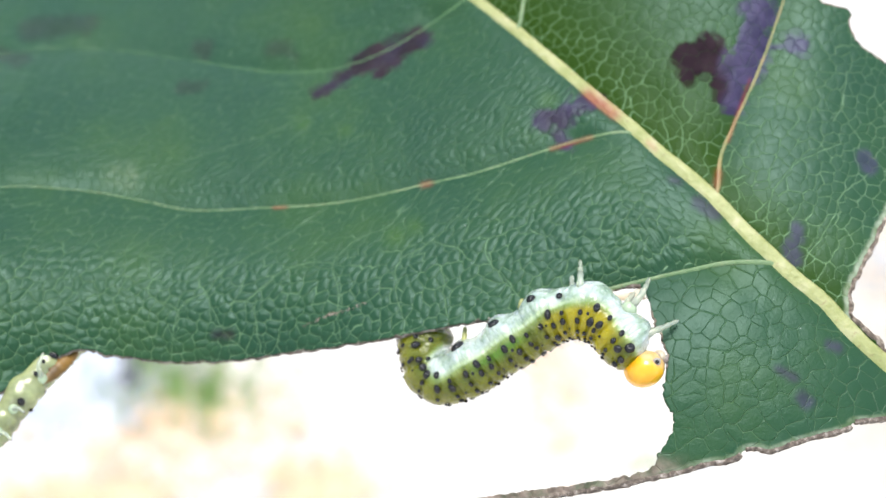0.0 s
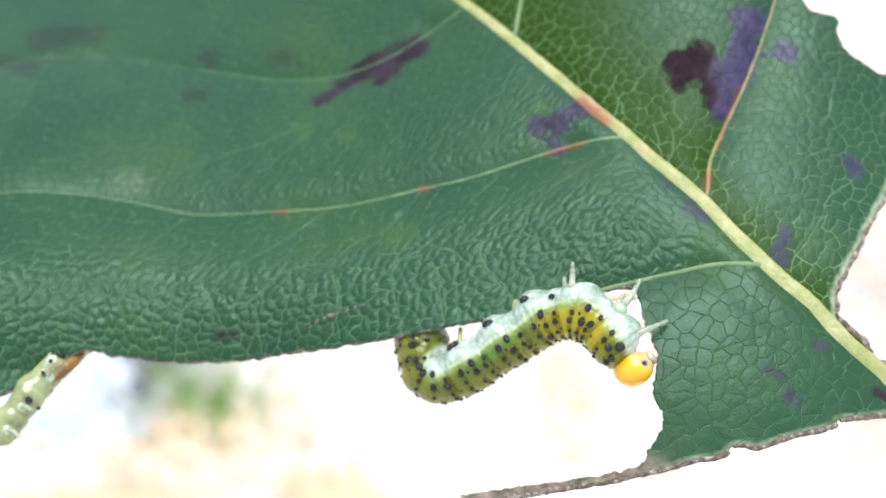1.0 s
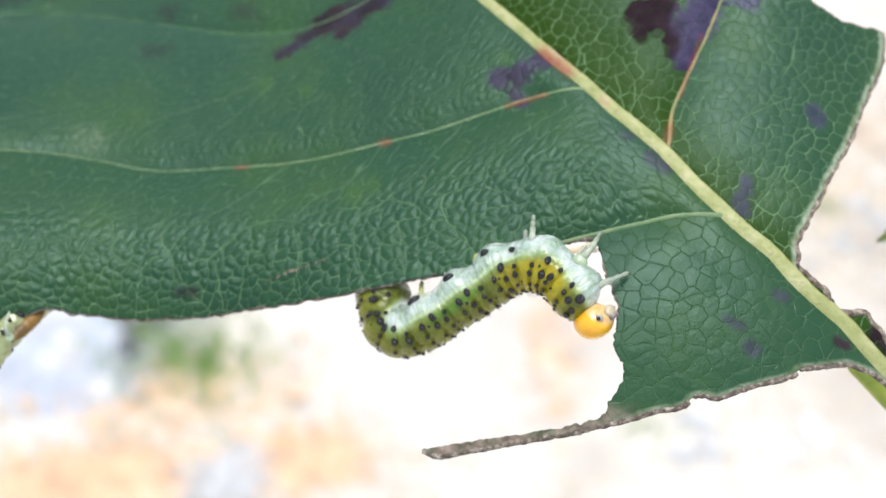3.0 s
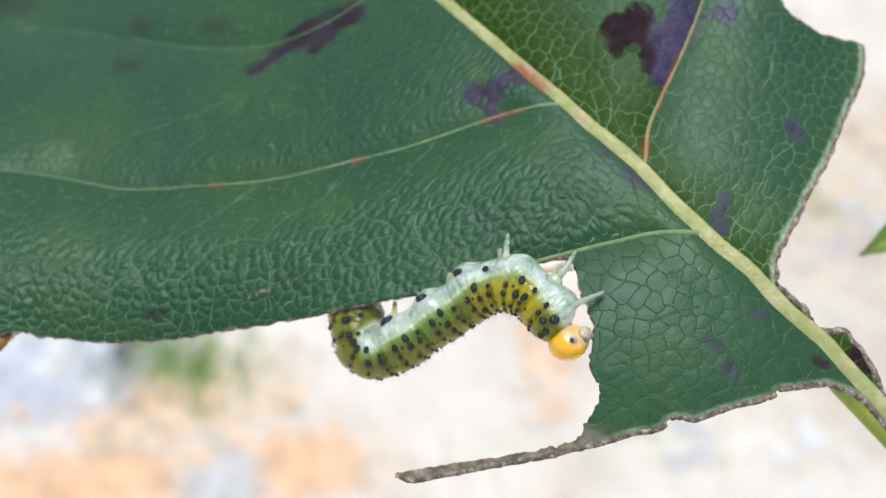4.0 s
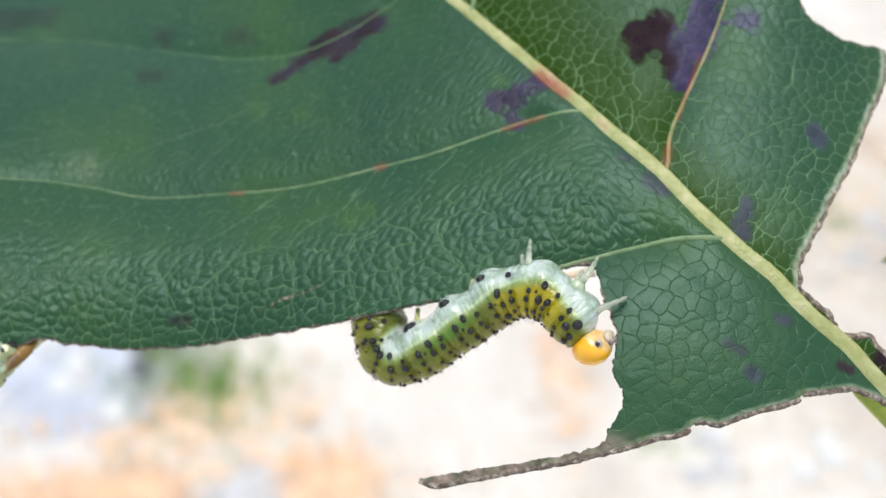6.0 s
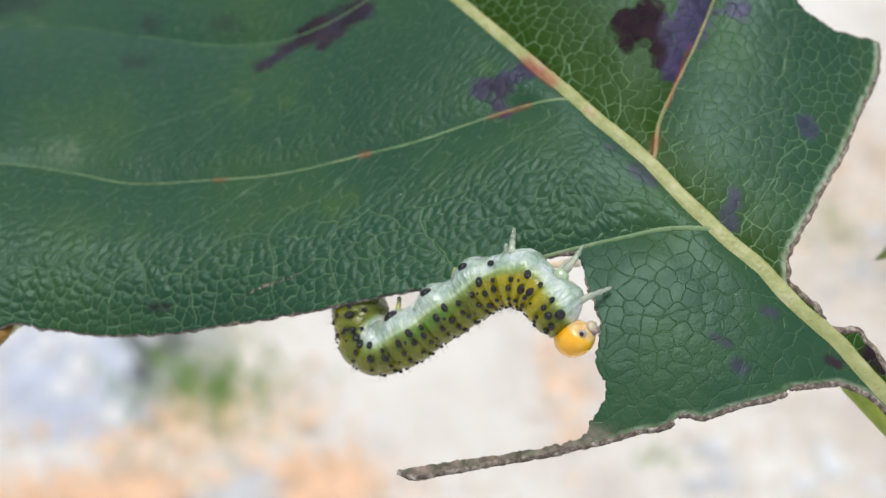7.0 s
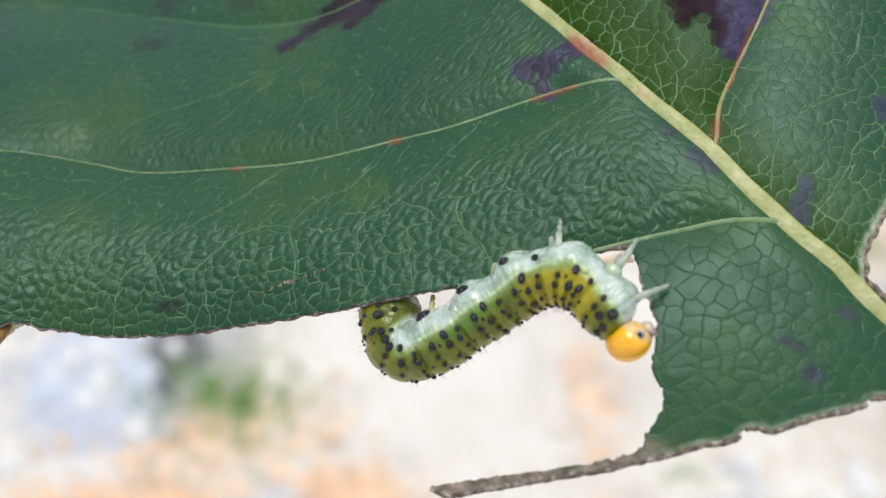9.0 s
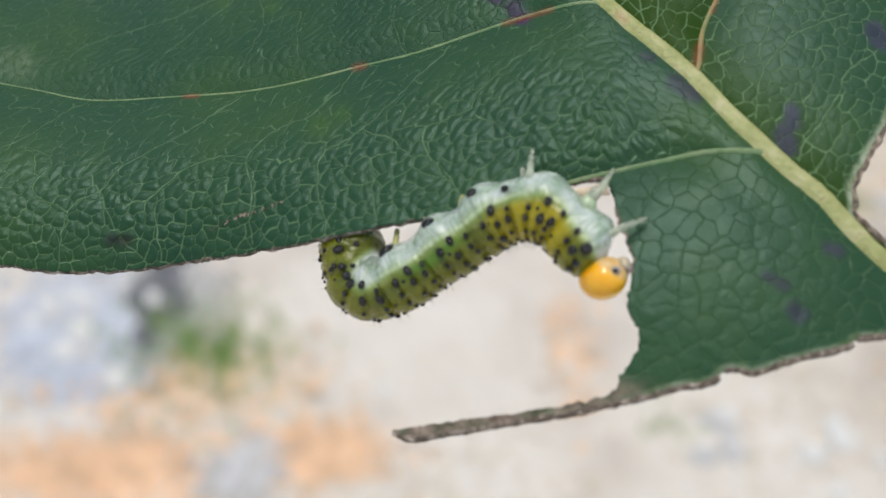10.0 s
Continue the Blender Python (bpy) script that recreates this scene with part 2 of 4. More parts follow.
EDGE_LOW = [(-30.1, -3.2), (-28.0, -5.4), (-25.0, -6.9), (-22.3, -5.9), (-20.9, -4.9), (-19.5, -4.1), (-18.2, -4.4), (-16.8, -4.5), (-15.9, -4.7), (-14.2, -4.7), (-11.2, -4.5), (-8.3, -4.0), (-5.3, -3.5), (-3.0, -3.0), (-0.7, -2.5), (1.3, -2.1), (3.3, -1.6), (5.2, -1.1), (6.4, -0.7), (7.5, -0.5), (8.4, -0.4)]
EDGE_BITE = [(8.7, -1.1), (8.9, -2.2), (9.3, -3.3), (9.3, -4.1), (9.1, -5.4), (9.5, -6.3), (9.4, -7.0), (9.1, -7.6), (8.7, -8.2), (8.7, -8.5), (8.3, -8.8)]
STRIP_TOP = [(7.2, -9.1), (5.9, -9.4), (4.5, -9.7), (3.2, -9.9), (1.8, -10.2), (0.4, -10.5), (0.0, -10.6)]
STRIP_LOW = [(0.8, -10.9), (1.8, -10.7), (4.5, -10.1), (7.2, -9.5), (8.5, -9.15), (9.7, -8.85), (10.9, -8.45), (12.2, -8.2), (12.6, -7.8), (13.2, -7.68), (13.85, -7.8), (15.3, -7.3), (17.4, -6.8), (17.8, -6.48), (18.9, -6.4), (20.2, -6.3), (20.9, -6.5), (21.7, -6.8), (22.5, -7.4), (23.3, -8.3), (24.2, -9.3)]
EDGE_BASE = [(25.0, -8.6), (24.1, -7.7), (23.5, -7.1), (23.0, -6.1), (22.5, -5.1), (21.9, -4.4), (21.5, -3.9), (20.6, -3.9), (20.0, -3.6), (19.5, -2.8), (19.0, -2.4), (18.3, -1.7)]
EDGE_RIGHT = [(18.3, -0.5), (18.8, 0.3), (20.3, 2.6), (21.8, 4.7), (23.1, 6.9), (24.3, 8.7), (24.75, 9.9), (24.85, 10.9)]
BITE_TOP = [(24.2, 11.0), (22.5, 11.25), (21.6, 11.7), (20.85, 12.15), (20.3, 12.8), (20.05, 13.5), (20.2, 14.3), (19.3, 14.55), (18.5, 14.9), (18.0, 16.3), (17.6, 18.0)]
EDGE_FAR = [(16.9, 20.4), (11.5, 24.1), (0.5, 28.6), (-15.5, 32.7), (-30, 30), (-38.3, 20.8), (-38.2, 9.7), (-35.7, 3.0), (-32.9, -1.0)]
MIDRIB = [(-15.5, 31.0), (-8.3, 24.8), (-2.9, 19.1), (2.25, 14.0), (4.95, 11.2), (6.95, 9.1), (8.3, 7.8), (9.8, 6.2), (11.9, 4.2), (13.4, 2.4), (14.7, 1.0), (15.7, 0.0), (17.0, -1.1), (17.8, -2.1), (18.9, -3.2), (20.3, -4.4), (21.0, -5.2), (21.8, -6.1), (22.7, -7.0), (24.0, -8.4), (26.5, -11.0)]
VEIN_LOW = [(8.9, 7.1), (8.0, 7.45), (6.0, 7.1), (3.5, 6.3), (0.5, 5.3), (-2.1, 4.7), (-5.0, 4.0), (-7.4, 3.6), (-10.4, 3.4), (-14.6, 3.2), (-17.6, 3.7), (-20.8, 4.2), (-24.7, 4.3), (-28.3, 3.4), (-31.1, 1.8)]
VEIN_BITE = [(15.1, 0.5), (14.6, 0.8), (12.7, 0.8), (10.8, 0.4), (8.3, -0.2), (6.1, -0.8)]
VEIN_RIGHT = [(12.2, 3.9), (12.4, 4.5), (12.7, 6.0), (13.55, 7.8), (14.95, 10.5), (16.2, 13.4), (17.0, 16.0), (16.8, 19.2)]
VEIN_TOP = [(0.2, 15.8), (-4.1, 13.0), (-7.5, 11.8), (-11.4, 11.8), (-17.2, 12.9), (-22.9, 13.7), (-27.9, 13.2), (-32.8, 11.0)]
# finer branches between the side veins: below the long side vein, mostly above it, beyond the midrib
BRANCHES_LOW = [
    [(-14.8, 3.2), (-16.3, 2.1), (-17.3, 1.2), (-18.1, 0.7)], [(-7.3, 3.5), (-10.0, 1.5), (-12.3, 0.1), (-13.3, -1.1), (-14.6, -2.1), (-14.9, -4.6)],
    [(-2.1, 4.6), (-3.8, 2.6), (-5.3, 1.8), (-6.7, 0.6), (-6.4, -0.9), (-6.4, -2.1), (-6.2, -3.3)], [(-6.8, 0.5), (-8.5, 0.3), (-9.6, -0.1), (-10.9, -1.3), (-11.9, -1.7)],
    [(-16.9, 0.8), (-15.7, 0.2), (-16.3, -1.1), (-14.6, -2.1)], [(-13.3, -1.1), (-12.7, -2.4), (-11.9, -3.4), (-11.2, -4.0)], [(-10.7, -1.4), (-10.6, -2.4), (-10.3, -4.2)],
    [(2.0, 5.5), (-1.7, 1.7), (-3.4, 0.5), (-3.4, -1.3), (-2.9, -2.5)], [(-1.7, 1.7), (-0.4, 1.2), (0.3, 0.7)], [(-1.2, 0.5), (-1.1, -0.8), (-0.9, -2.0)],
    [(1.0, 1.8), (1.1, 0.7), (2.0, -0.3), (2.5, -1.0)],
]
BRANCHES_UP = [
    [(7.8, 6.7), (5.3, 5.2), (3.3, 3.4), (2.9, 2.6), (1.0, 1.8)], [(3.1, 2.3), (4.1, 1.9), (4.6, 1.4)], [(6.6, 1.1), (6.9, 0.7), (7.3, 0.2)],
    [(-16.2, 3.5), (-16.4, 4.9), (-15.4, 6.1), (-11.6, 7.4), (-9.2, 8.6)], [(-11.4, 3.4), (-11.8, 5.1), (-10.6, 6.4), (-8.3, 8.4)],
    [(-7.4, 3.7), (-7.6, 4.8), (-6.8, 6.9), (-7.1, 8.3)], [(-4.4, 4.2), (-5.1, 6.4), (-5.0, 7.6), (-6.8, 6.9)], [(-1.8, 5.3), (-3.0, 5.8), (-3.6, 6.8)],
    [(0.0, 5.3), (-0.5, 6.5), (-0.5, 7.6)], [(2.4, 6.0), (1.9, 7.4), (2.3, 9.0)],
    [(-20.9, -3.1), (-20.0, -3.5), (-19.2, -3.9), (-18.2, -4.2)],
]
BRANCHES_RIGHT = [
    [(14.5, 2.2), (14.8, 3.8), (15.9, 5.5), (17.5, 6.4), (18.8, 7.0)], [(16.2, 0.4), (16.4, 1.2), (17.8, 3.0), (18.4, 4.2), (19.9, 5.3)],
    [(13.7, 3.9), (13.2, 4.8), (13.8, 5.2)], [(8.0, 8.6), (8.2, 9.4), (8.0, 10.3), (8.2, 11.0)],
    [(18.5, 8.1), (19.3, 9.4), (19.6, 10.9)], [(10.6, 6.0), (10.9, 7.6), (10.4, 9.2)],
    [(14.3, -2.7), (13.0, -3.0), (11.9, -3.4)], [(19.3, -3.2), (18.0, -2.5), (16.3, -2.2)], [(12.3, -7.6), (11.9, -7.0)], [(15.9, -7.0), (16.0, -5.0), (15.4, -4.7)],
]
VEIN_FAR = [(2.8, 13.4), (3.0, 14.1), (3.4, 16.2), (4.8, 20.2)]
# stains: x, y, x, y of a stroke and its half width
STAINS = [(-8.3, 10.2, -5.9, 11.9, 0.42), (-6.0, 12.0, -2.6, 13.5, 0.72), (-4.8, 11.4, -4.0, 12.2, 0.5),
          (13.5, 8.9, 14.6, 11.3, 0.62), (14.6, 11.3, 15.5, 14.3, 0.85), (11.7, 11.4, 12.6, 11.7, 1.05), (11.2, 10.4, 11.6, 11.4, 0.5), (12.9, 11.6, 13.3, 9.2, 0.7), (12.9, 10.9, 14.4, 11.0, 0.8), (14.5, 14.2, 15.6, 14.5, 0.4),
          (17.0, 12.3, 17.3, 12.2, 0.55), (16.0, 12.2, 16.8, 12.3, 0.14), (3.9, 8.1, 5.1, 8.2, 0.5), (5.3, 8.7, 6.0, 9.1, 0.55), (6.0, 8.9, 6.9, 9.2, 0.3), (4.8, 7.4, 5.2, 6.8, 0.35), (22.0, -4.8, 22.6, -5.6, 0.42), (19.9, -5.2, 20.4, -5.4, 0.25)]
# paler spots with soft borders
SOFT = [(20.0, 6.2, 20.2, 5.9, 0.45), (11.4, 3.7, 12.1, 3.2, 0.35), (16.0, 2.6, 16.0, 2.1, 0.3), (15.6, 1.6, 15.8, 1.0, 0.4), (15.4, -5.4, 15.6, -5.6, 0.32), (14.4, -4.1, 15.1, -4.5, 0.15),
        (-12.6, -3.3, -11.9, -3.3, 0.22), (10.2, 4.9, 10.5, 4.8, 0.15), (17.0, -3.0, 17.4, -3.1, 0.2)]
# faint blotches towards the leaf's tip
FAINT = [(-16.4, 13.9, -16.0, 13.7, 0.5), (-16.6, 10.9, -15.5, 10.9, 0.3), (-11.2, 13.4, -10.3, 13.0, 0.5), (-27, 15, -24, 15.5, 0.8), (-29, 13, -27, 12.6, 0.5)]
# yellow-green flecks: x, y and radius
LIME = [(-6.5, 7.8, 0.42), (-9.0, 8.3, 0.5), (-3.6, 1.9, 0.6), (-2.6, 2.4, 0.5), (4.3, 9.3, 0.5)]
# rust on the veins
RUST = [(6.4, 9.5, 7.5, 8.5, 0.42), (4.4, 6.6, 6.4, 7.2, 0.13), (-2.2, 4.68, -1.9, 4.75, 0.2), (-10.2, 3.4, -9.6, 3.43, 0.1), (12.3, 4.7, 12.5, 5.3, 0.22), (13.2, 7.0, 14.6, 10.4, 0.10), (9.2, 6.9, 9.5, 6.6, 0.15)]


def segdist(px, py, x0, y0, x1, y1):
    dx, dy = x1 - x0, y1 - y0
    t = np.clip(((px - x0) * dx + (py - y0) * dy) / (dx * dx + dy * dy + 1e-12), 0, 1)
    return np.hypot(px - x0 - t * dx, py - y0 - t * dy)


def linedist(px, py, line):
    d = np.full(px.shape, 1e9)
    for (a, b), (c, e) in zip(line[:-1], line[1:]):
        d = np.minimum(d, segdist(px, py, a, b, c, e))
    return d


def ragged(line, n, amp, step):
    """The line with small teeth, as a chewed or toothed margin has."""
    p = spline(line, n)
    t = np.gradient(p, axis=0)
    t /= np.linalg.norm(t, axis=1)[:, None] + 1e-9
    k = np.array([noise.noise((x / step, y / step, 3.1)) + 0.6 * noise.noise((2.7 * x / step, 2.7 * y / step, 8.0)) for x, y in p])
    k[0] = k[-1] = 0
    return p + np.stack([-t[:, 1], t[:, 0]], 1) * (k * amp)[:, None]


def leaf_outline():
    low = ragged(EDGE_LOW, 150, 0.10, 0.5)
    bite = ragged([EDGE_LOW[-1]] + EDGE_BITE, 90, 0.13, 0.28)
    top = ragged([EDGE_BITE[-1]] + STRIP_TOP, 60, 0.10, 0.35)
    strip = ragged([STRIP_TOP[-1]] + STRIP_LOW, 260, 0.035, 0.4)
    base = ragged([STRIP_LOW[-1]] + EDGE_BASE, 60, 0.05, 0.5)
    right = ragged([EDGE_BASE[-1]] + EDGE_RIGHT, 70, 0.10, 0.5)
    topb = ragged([EDGE_RIGHT[-1]] + BITE_TOP, 50, 0.12, 0.5)
    far = ragged([BITE_TOP[-1]] + EDGE_FAR + [EDGE_LOW[0]], 90, 0.3, 1.5)
    return dict(low=low, bite=bite, top=top, strip=strip, base=base, right=right, topb=topb, far=far)


OUT = leaf_outline()


def inside(px, py, poly):
    r = np.zeros(px.shape, bool)
    for (x0, y0), (x1, y1) in zip(poly, np.roll(poly, -1, axis=0)):
        if y0 != y1:
            r ^= ((y0 > py) != (y1 > py)) & (px < (x1 - x0) * (py - y0) / (y1 - y0) + x0)
    return r


def cells(px, py, size, stretch, seed, turn):
    """Distances to the border of the small cell and of the family of cells that holds each point, and the cell's middle."""
    rng = np.random.RandomState(seed)
    c, s = math.cos(turn), math.sin(turn)
    u, v = (px * c + py * s) / stretch, -px * s + py * c
    u0, v0 = u.min() - 2 * size, v.min() - 2 * size
    nu, nv = int((u.max() - u0) / size) + 4, int((v.max() - v0) / size) + 4
    gu, gv = np.meshgrid(np.arange(nu), np.arange(nv), indexing="ij")
    su = u0 + (gu + 0.5 * (gv % 2) + rng.uniform(-0.40, 0.40, gu.shape)) * size
    sv = v0 + (gv + rng.uniform(-0.40, 0.40, gu.shape)) * size
    # families of three to six neighbouring cells
    wide = 2.1 * size
    mu, mv = int((su.max() - u0) / wide) + 3, int((sv.max() - v0) / wide) + 3
    fu, fv = np.meshgrid(np.arange(mu), np.arange(mv), indexing="ij")
    fu = (u0 + (fu + 0.5 * (fv % 2) + rng.uniform(-0.4, 0.4, fu.shape)) * wide).ravel()
    fv = (v0 + (fv + rng.uniform(-0.4, 0.4, fv.shape)) * wide).ravel()
    family = np.array([np.argmin((fu - a) ** 2 + (fv - b) ** 2) for a, b in zip(su.ravel(), sv.ravel())]).reshape(su.shape)
    iu, iv = ((u - u0) / size).astype(int), ((v - v0) / size).astype(int)
    near = [(a, b) for a in range(-2, 3) for b in range(-2, 3)]
    d1, k1 = np.full(u.shape, 1e9), np.zeros(u.shape, int)
    for a, b in near:
        k = np.clip(iu + a, 0, nu - 1) * nv + np.clip(iv + b, 0, nv - 1)
        d = (u - su.ravel()[k]) ** 2 + (v - sv.ravel()[k]) ** 2
        k1 = np.where(d < d1, k, k1)
        d1 = np.minimum(d, d1)
    cu, cv, home = su.ravel()[k1], sv.ravel()[k1], family.ravel()[k1]
    fine, broad = np.full(u.shape, 9.0), np.full(u.shape, 9.0)
    for a, b in near:
        k = np.clip(iu + a, 0, nu - 1) * nv + np.clip(iv + b, 0, nv - 1)
        qu, qv = su.ravel()[k], sv.ravel()[k]
        d = (u - qu) ** 2 + (v - qv) ** 2
        e = np.where(k != k1, (d - d1) / (2 * np.hypot(qu - cu, qv - cv) + 1e-9), 9.0)
        fine = np.minimum(fine, e)
        broad = np.minimum(broad, np.where(family.ravel()[k] != home, e, 9.0))
    return fine, broad, cu * stretch * c - cv * s, cu * stretch * s + cv * c


def rust_at(x, y):
    r = np.zeros(x.shape)
    for k, (x0, y0, x1, y1, w) in enumerate(RUST):
        r = np.maximum(r, (0.95 if k == 0 else 0.55) * np.exp(-(segdist(x, y, x0, y0, x1, y1) / w) ** 2))
    return r


def near_lines(x, y, lines, reach=1.2):
    """Distance to the nearest of many curves, as far as reach."""
    d = np.full(x.shape, 9.0)
    for line in lines:
        p = spline(line, 5 * len(line))
        (x0, y0), (x1, y1) = p.min(0) - reach, p.max(0) + reach
        i = np.nonzero((x > x0) & (x < x1) & (y > y0) & (y < y1))[0]
        d[i] = np.minimum(d[i], linedist(x[i], y[i], p))
    return d


def leaf_fields(x, y):
    """Relief in mm and the marks on the leaf: nets of veins, branches, stains, rust."""
    wob = np.array([noise.noise((a * 0.8, b * 0.8, 0.0)) for a, b in zip(x, y)])
    wob2 = np.array([noise.noise((a * 0.8, b * 0.8, 9.0)) for a, b in zip(x, y)])
    grain = np.array([noise.noise((a * 3, b * 3, 5.0)) for a, b in zip(x, y)])
    ribline, veinline, biteline = spline(MIDRIB, 200), spline(VEIN_LOW, 200)[::-1], spline(VEIN_BITE, 60)[::-1]
    veinline = np.vstack([veinline, ribline[ribline[:, 0] > 9.0]])
    over = y > np.interp(x, ribline[:, 0], ribline[:, 1])
    # d: how far below the long side vein
    d = np.interp(x, veinline[:, 0], veinline[:, 1]) - y
    lobed = ~over & (x > 8.0) & (y < np.interp(x, biteline[:, 0], biteline[:, 1]))
    up = ~over & (d < 0)
    # the net leans with the finer branches, which leave the side vein aslant and then turn to the margin
    lean = np.where(d > 0, 1.45 * (np.minimum(d, 5.5) - np.minimum(d, 5.5) ** 2 / 11), -1.0 * np.maximum(0, -d - 1.2) * smooth(1.2, 2.4, -d))
    xa, ya = x + 0.25 * wob + 0.05 * grain, y + 0.25 * wob2 - 0.05 * grain
    xl = xa + lean * ~(over | lobed)
    yl = np.where(lobed | over, ya, -1.0 * d + 0.25 * wob2 - 0.05 * grain)
    sets = [(over, xa, ya, 0.57, 1.1, 7, 1.0), (lobed, xa, ya, 0.72, 1.2, 8, 0.5), (up, xl, yl, 0.56, 0.85, 9, 0.0), (~(over | lobed | up), xl, yl, 0.54, 1.0, 10, 0.1)]
    fine, wide, cx, cy = (np.zeros(x.shape) for _ in range(4))
    for m, u, v, size, stretch, seed, turn in sets:
        fine[m], wide[m], cx[m], cy[m] = cells(u[m], v[m], size, stretch, seed, turn)
    cx, cy = cx - lean * ~(over | lobed), np.where(lobed | over, cy, cy + d + y)
    rib = linedist(x, y, MIDRIB)
    laterals = np.minimum.reduce([linedist(x, y, l) for l in (VEIN_LOW, VEIN_BITE, VEIN_RIGHT, VEIN_TOP)])
    wave = np.array([noise.noise((a * 1.7, b * 1.7, 2.0)) for a, b in zip(x, y)])
    branch = near_lines(x + 0.10 * wob + 0.10 * wave + 0.05 * grain, y - 0.10 * wob2 + 0.10 * wave - 0.05 * grain, BRANCHES_LOW + BRANCHES_UP + BRANCHES_RIGHT)
    near = np.minimum(rib, laterals)
    # cells bulge between the veins, most towards the chewed margin; beside the side vein the face is smooth
    low = smooth(1.8, 4.4, d) * ~over * ~lobed
    lobe = lobed * smooth(8.5, 10.0, x)
    middle = np.exp(-((x - 1.5) / 5.0) ** 2) * smooth(1.2, 3.0, d) * ~over * ~lobed
    puff = np.where(over, 0.34, np.where(lobed, 0.22, np.where(up, 0.55, 0.30 + 0.95 * np.maximum(low, middle))))
    relief = 0.042 * (1 - np.exp(-(np.minimum(wide, branch) / 0.24) ** 2)) + 0.024 * (1 - np.exp(-(fine / 0.14) ** 2))
    # small wrinkles within the cells
    wrinkle = np.array([noise.noise((a * 4.2, b * 6.0, 6.0)) for a, b in zip(xl, yl)])
    relief += 0.012 * (1 - np.abs(wrinkle)) ** 3 * (0.4 + 0.6 * np.maximum(low, middle))
    relief = relief * smooth(0.1, 1.0, near) * puff + 0.03 * wob + folds(rib, laterals)
    net = np.where(over, 0.35 + 0.65 * np.exp(-rib / 6), np.where(up, 0.24, 0.28 + 0.34 * low)) * (1 - 0.25 * lobe) * smooth(22, 11, y)
    net = np.clip(net, 0.08, 1)
    jag = 0.35 * wob + 0.3 * wob2 + 0.28 * grain
    stain = np.zeros(x.shape)
    for x0, y0, x1, y1, w in STAINS:
        point = smooth(0.16, -0.16, segdist(x, y, x0, y0, x1, y1) - w + jag * min(1, w * 1.6))
        mesh = smooth(0.10, -0.10, segdist(cx, cy, x0, y0, x1, y1) - w)
        stain = np.maximum(stain, 0.6 * point + 0.4 * mesh if w > 0.3 else point)
    for x0, y0, x1, y1, w in SOFT:
        stain = np.maximum(stain, 0.7 * smooth(0.28, -0.22, segdist(x, y, x0, y0, x1, y1) - w + 0.7 * jag * min(1, w * 1.6)))
    for x0, y0, x1, y1, w in FAINT:
        stain = np.maximum(stain, 0.4 * smooth(0.4, -0.3, segdist(x, y, x0, y0, x1, y1) - w + jag))
    # yellow by the midrib; its darkening stands for the missing sheen before the side vein
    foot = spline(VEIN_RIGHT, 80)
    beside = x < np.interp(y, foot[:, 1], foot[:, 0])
    yellow_dim = np.where(beside, 0.95 * np.exp(-(rib / 6.5) ** 2), 0.9 * np.exp(-(rib / 2.2) ** 2)) * over
    lime = np.zeros(x.shape)
    for a, b, r in LIME:
        lime = np.maximum(lime, 0.3 * np.exp(-(np.hypot(x - a, y - b) / r) ** 2))
    # the stains are purple-brown; the violet part has bluish sky sheen painted in
    violet_sheen = np.where(over, smooth(12.6, 13.8, x - 0.18 * (y - 10) + 0.5 * wob), np.where(x > 0, 0.6, 0.05) + 0.4 * wob2) * smooth(20.5, 19.0, x - 0.3 * y)
    pale = np.maximum(smooth(0.42, 0.20, linedist(x, y, OUT["right"])), 0.6 * smooth(0.34, 0.18, linedist(x, y, OUT["strip"])))
    pale = np.maximum(pale, 0.30 * np.exp(-(segdist(x, y, -19.2, 5.2, -18.5, 5.0) / 0.7) ** 2) * np.clip(0.8 + wave + grain, 0, 1))
    dry = smooth(11.0, 8.0, x) * smooth(-7.8, -8.8, y) * np.clip(0.9 + 0.7 * wob + 0.4 * grain, 0.45, 1)
    return relief, dict(net=net, yellow_dim=yellow_dim, lime=lime, pale=pale, dry=dry, violet_sheen=np.clip(violet_sheen, 0, 1), wide_net=wide, fine_net=fine, branch=branch, stain=np.clip(stain, 0, 1), rust=rust_at(x, y) * smooth(0.5, 0.1, near))


def folds(rib, laterals):
    """The panels between the veins are cushioned; they crease at the veins."""
    return 0.35 - 0.65 * np.exp(-rib / 1.3) - 0.75 * np.exp(-laterals / 1.9) * smooth(0.2, 2.6, rib)


def leaf_height(x, y):
    """Smooth height with the sunken ribs, for what lies on the leaf."""
    x, y = np.atleast_1d(np.asarray(x, float)), np.atleast_1d(np.asarray(y, float))
    rib = linedist(x, y, MIDRIB)
    lat = np.minimum.reduce([linedist(x, y, l) for l in (VEIN_LOW, VEIN_BITE, VEIN_RIGHT, VEIN_TOP)])
    return face_height(x, y) + folds(rib, lat)


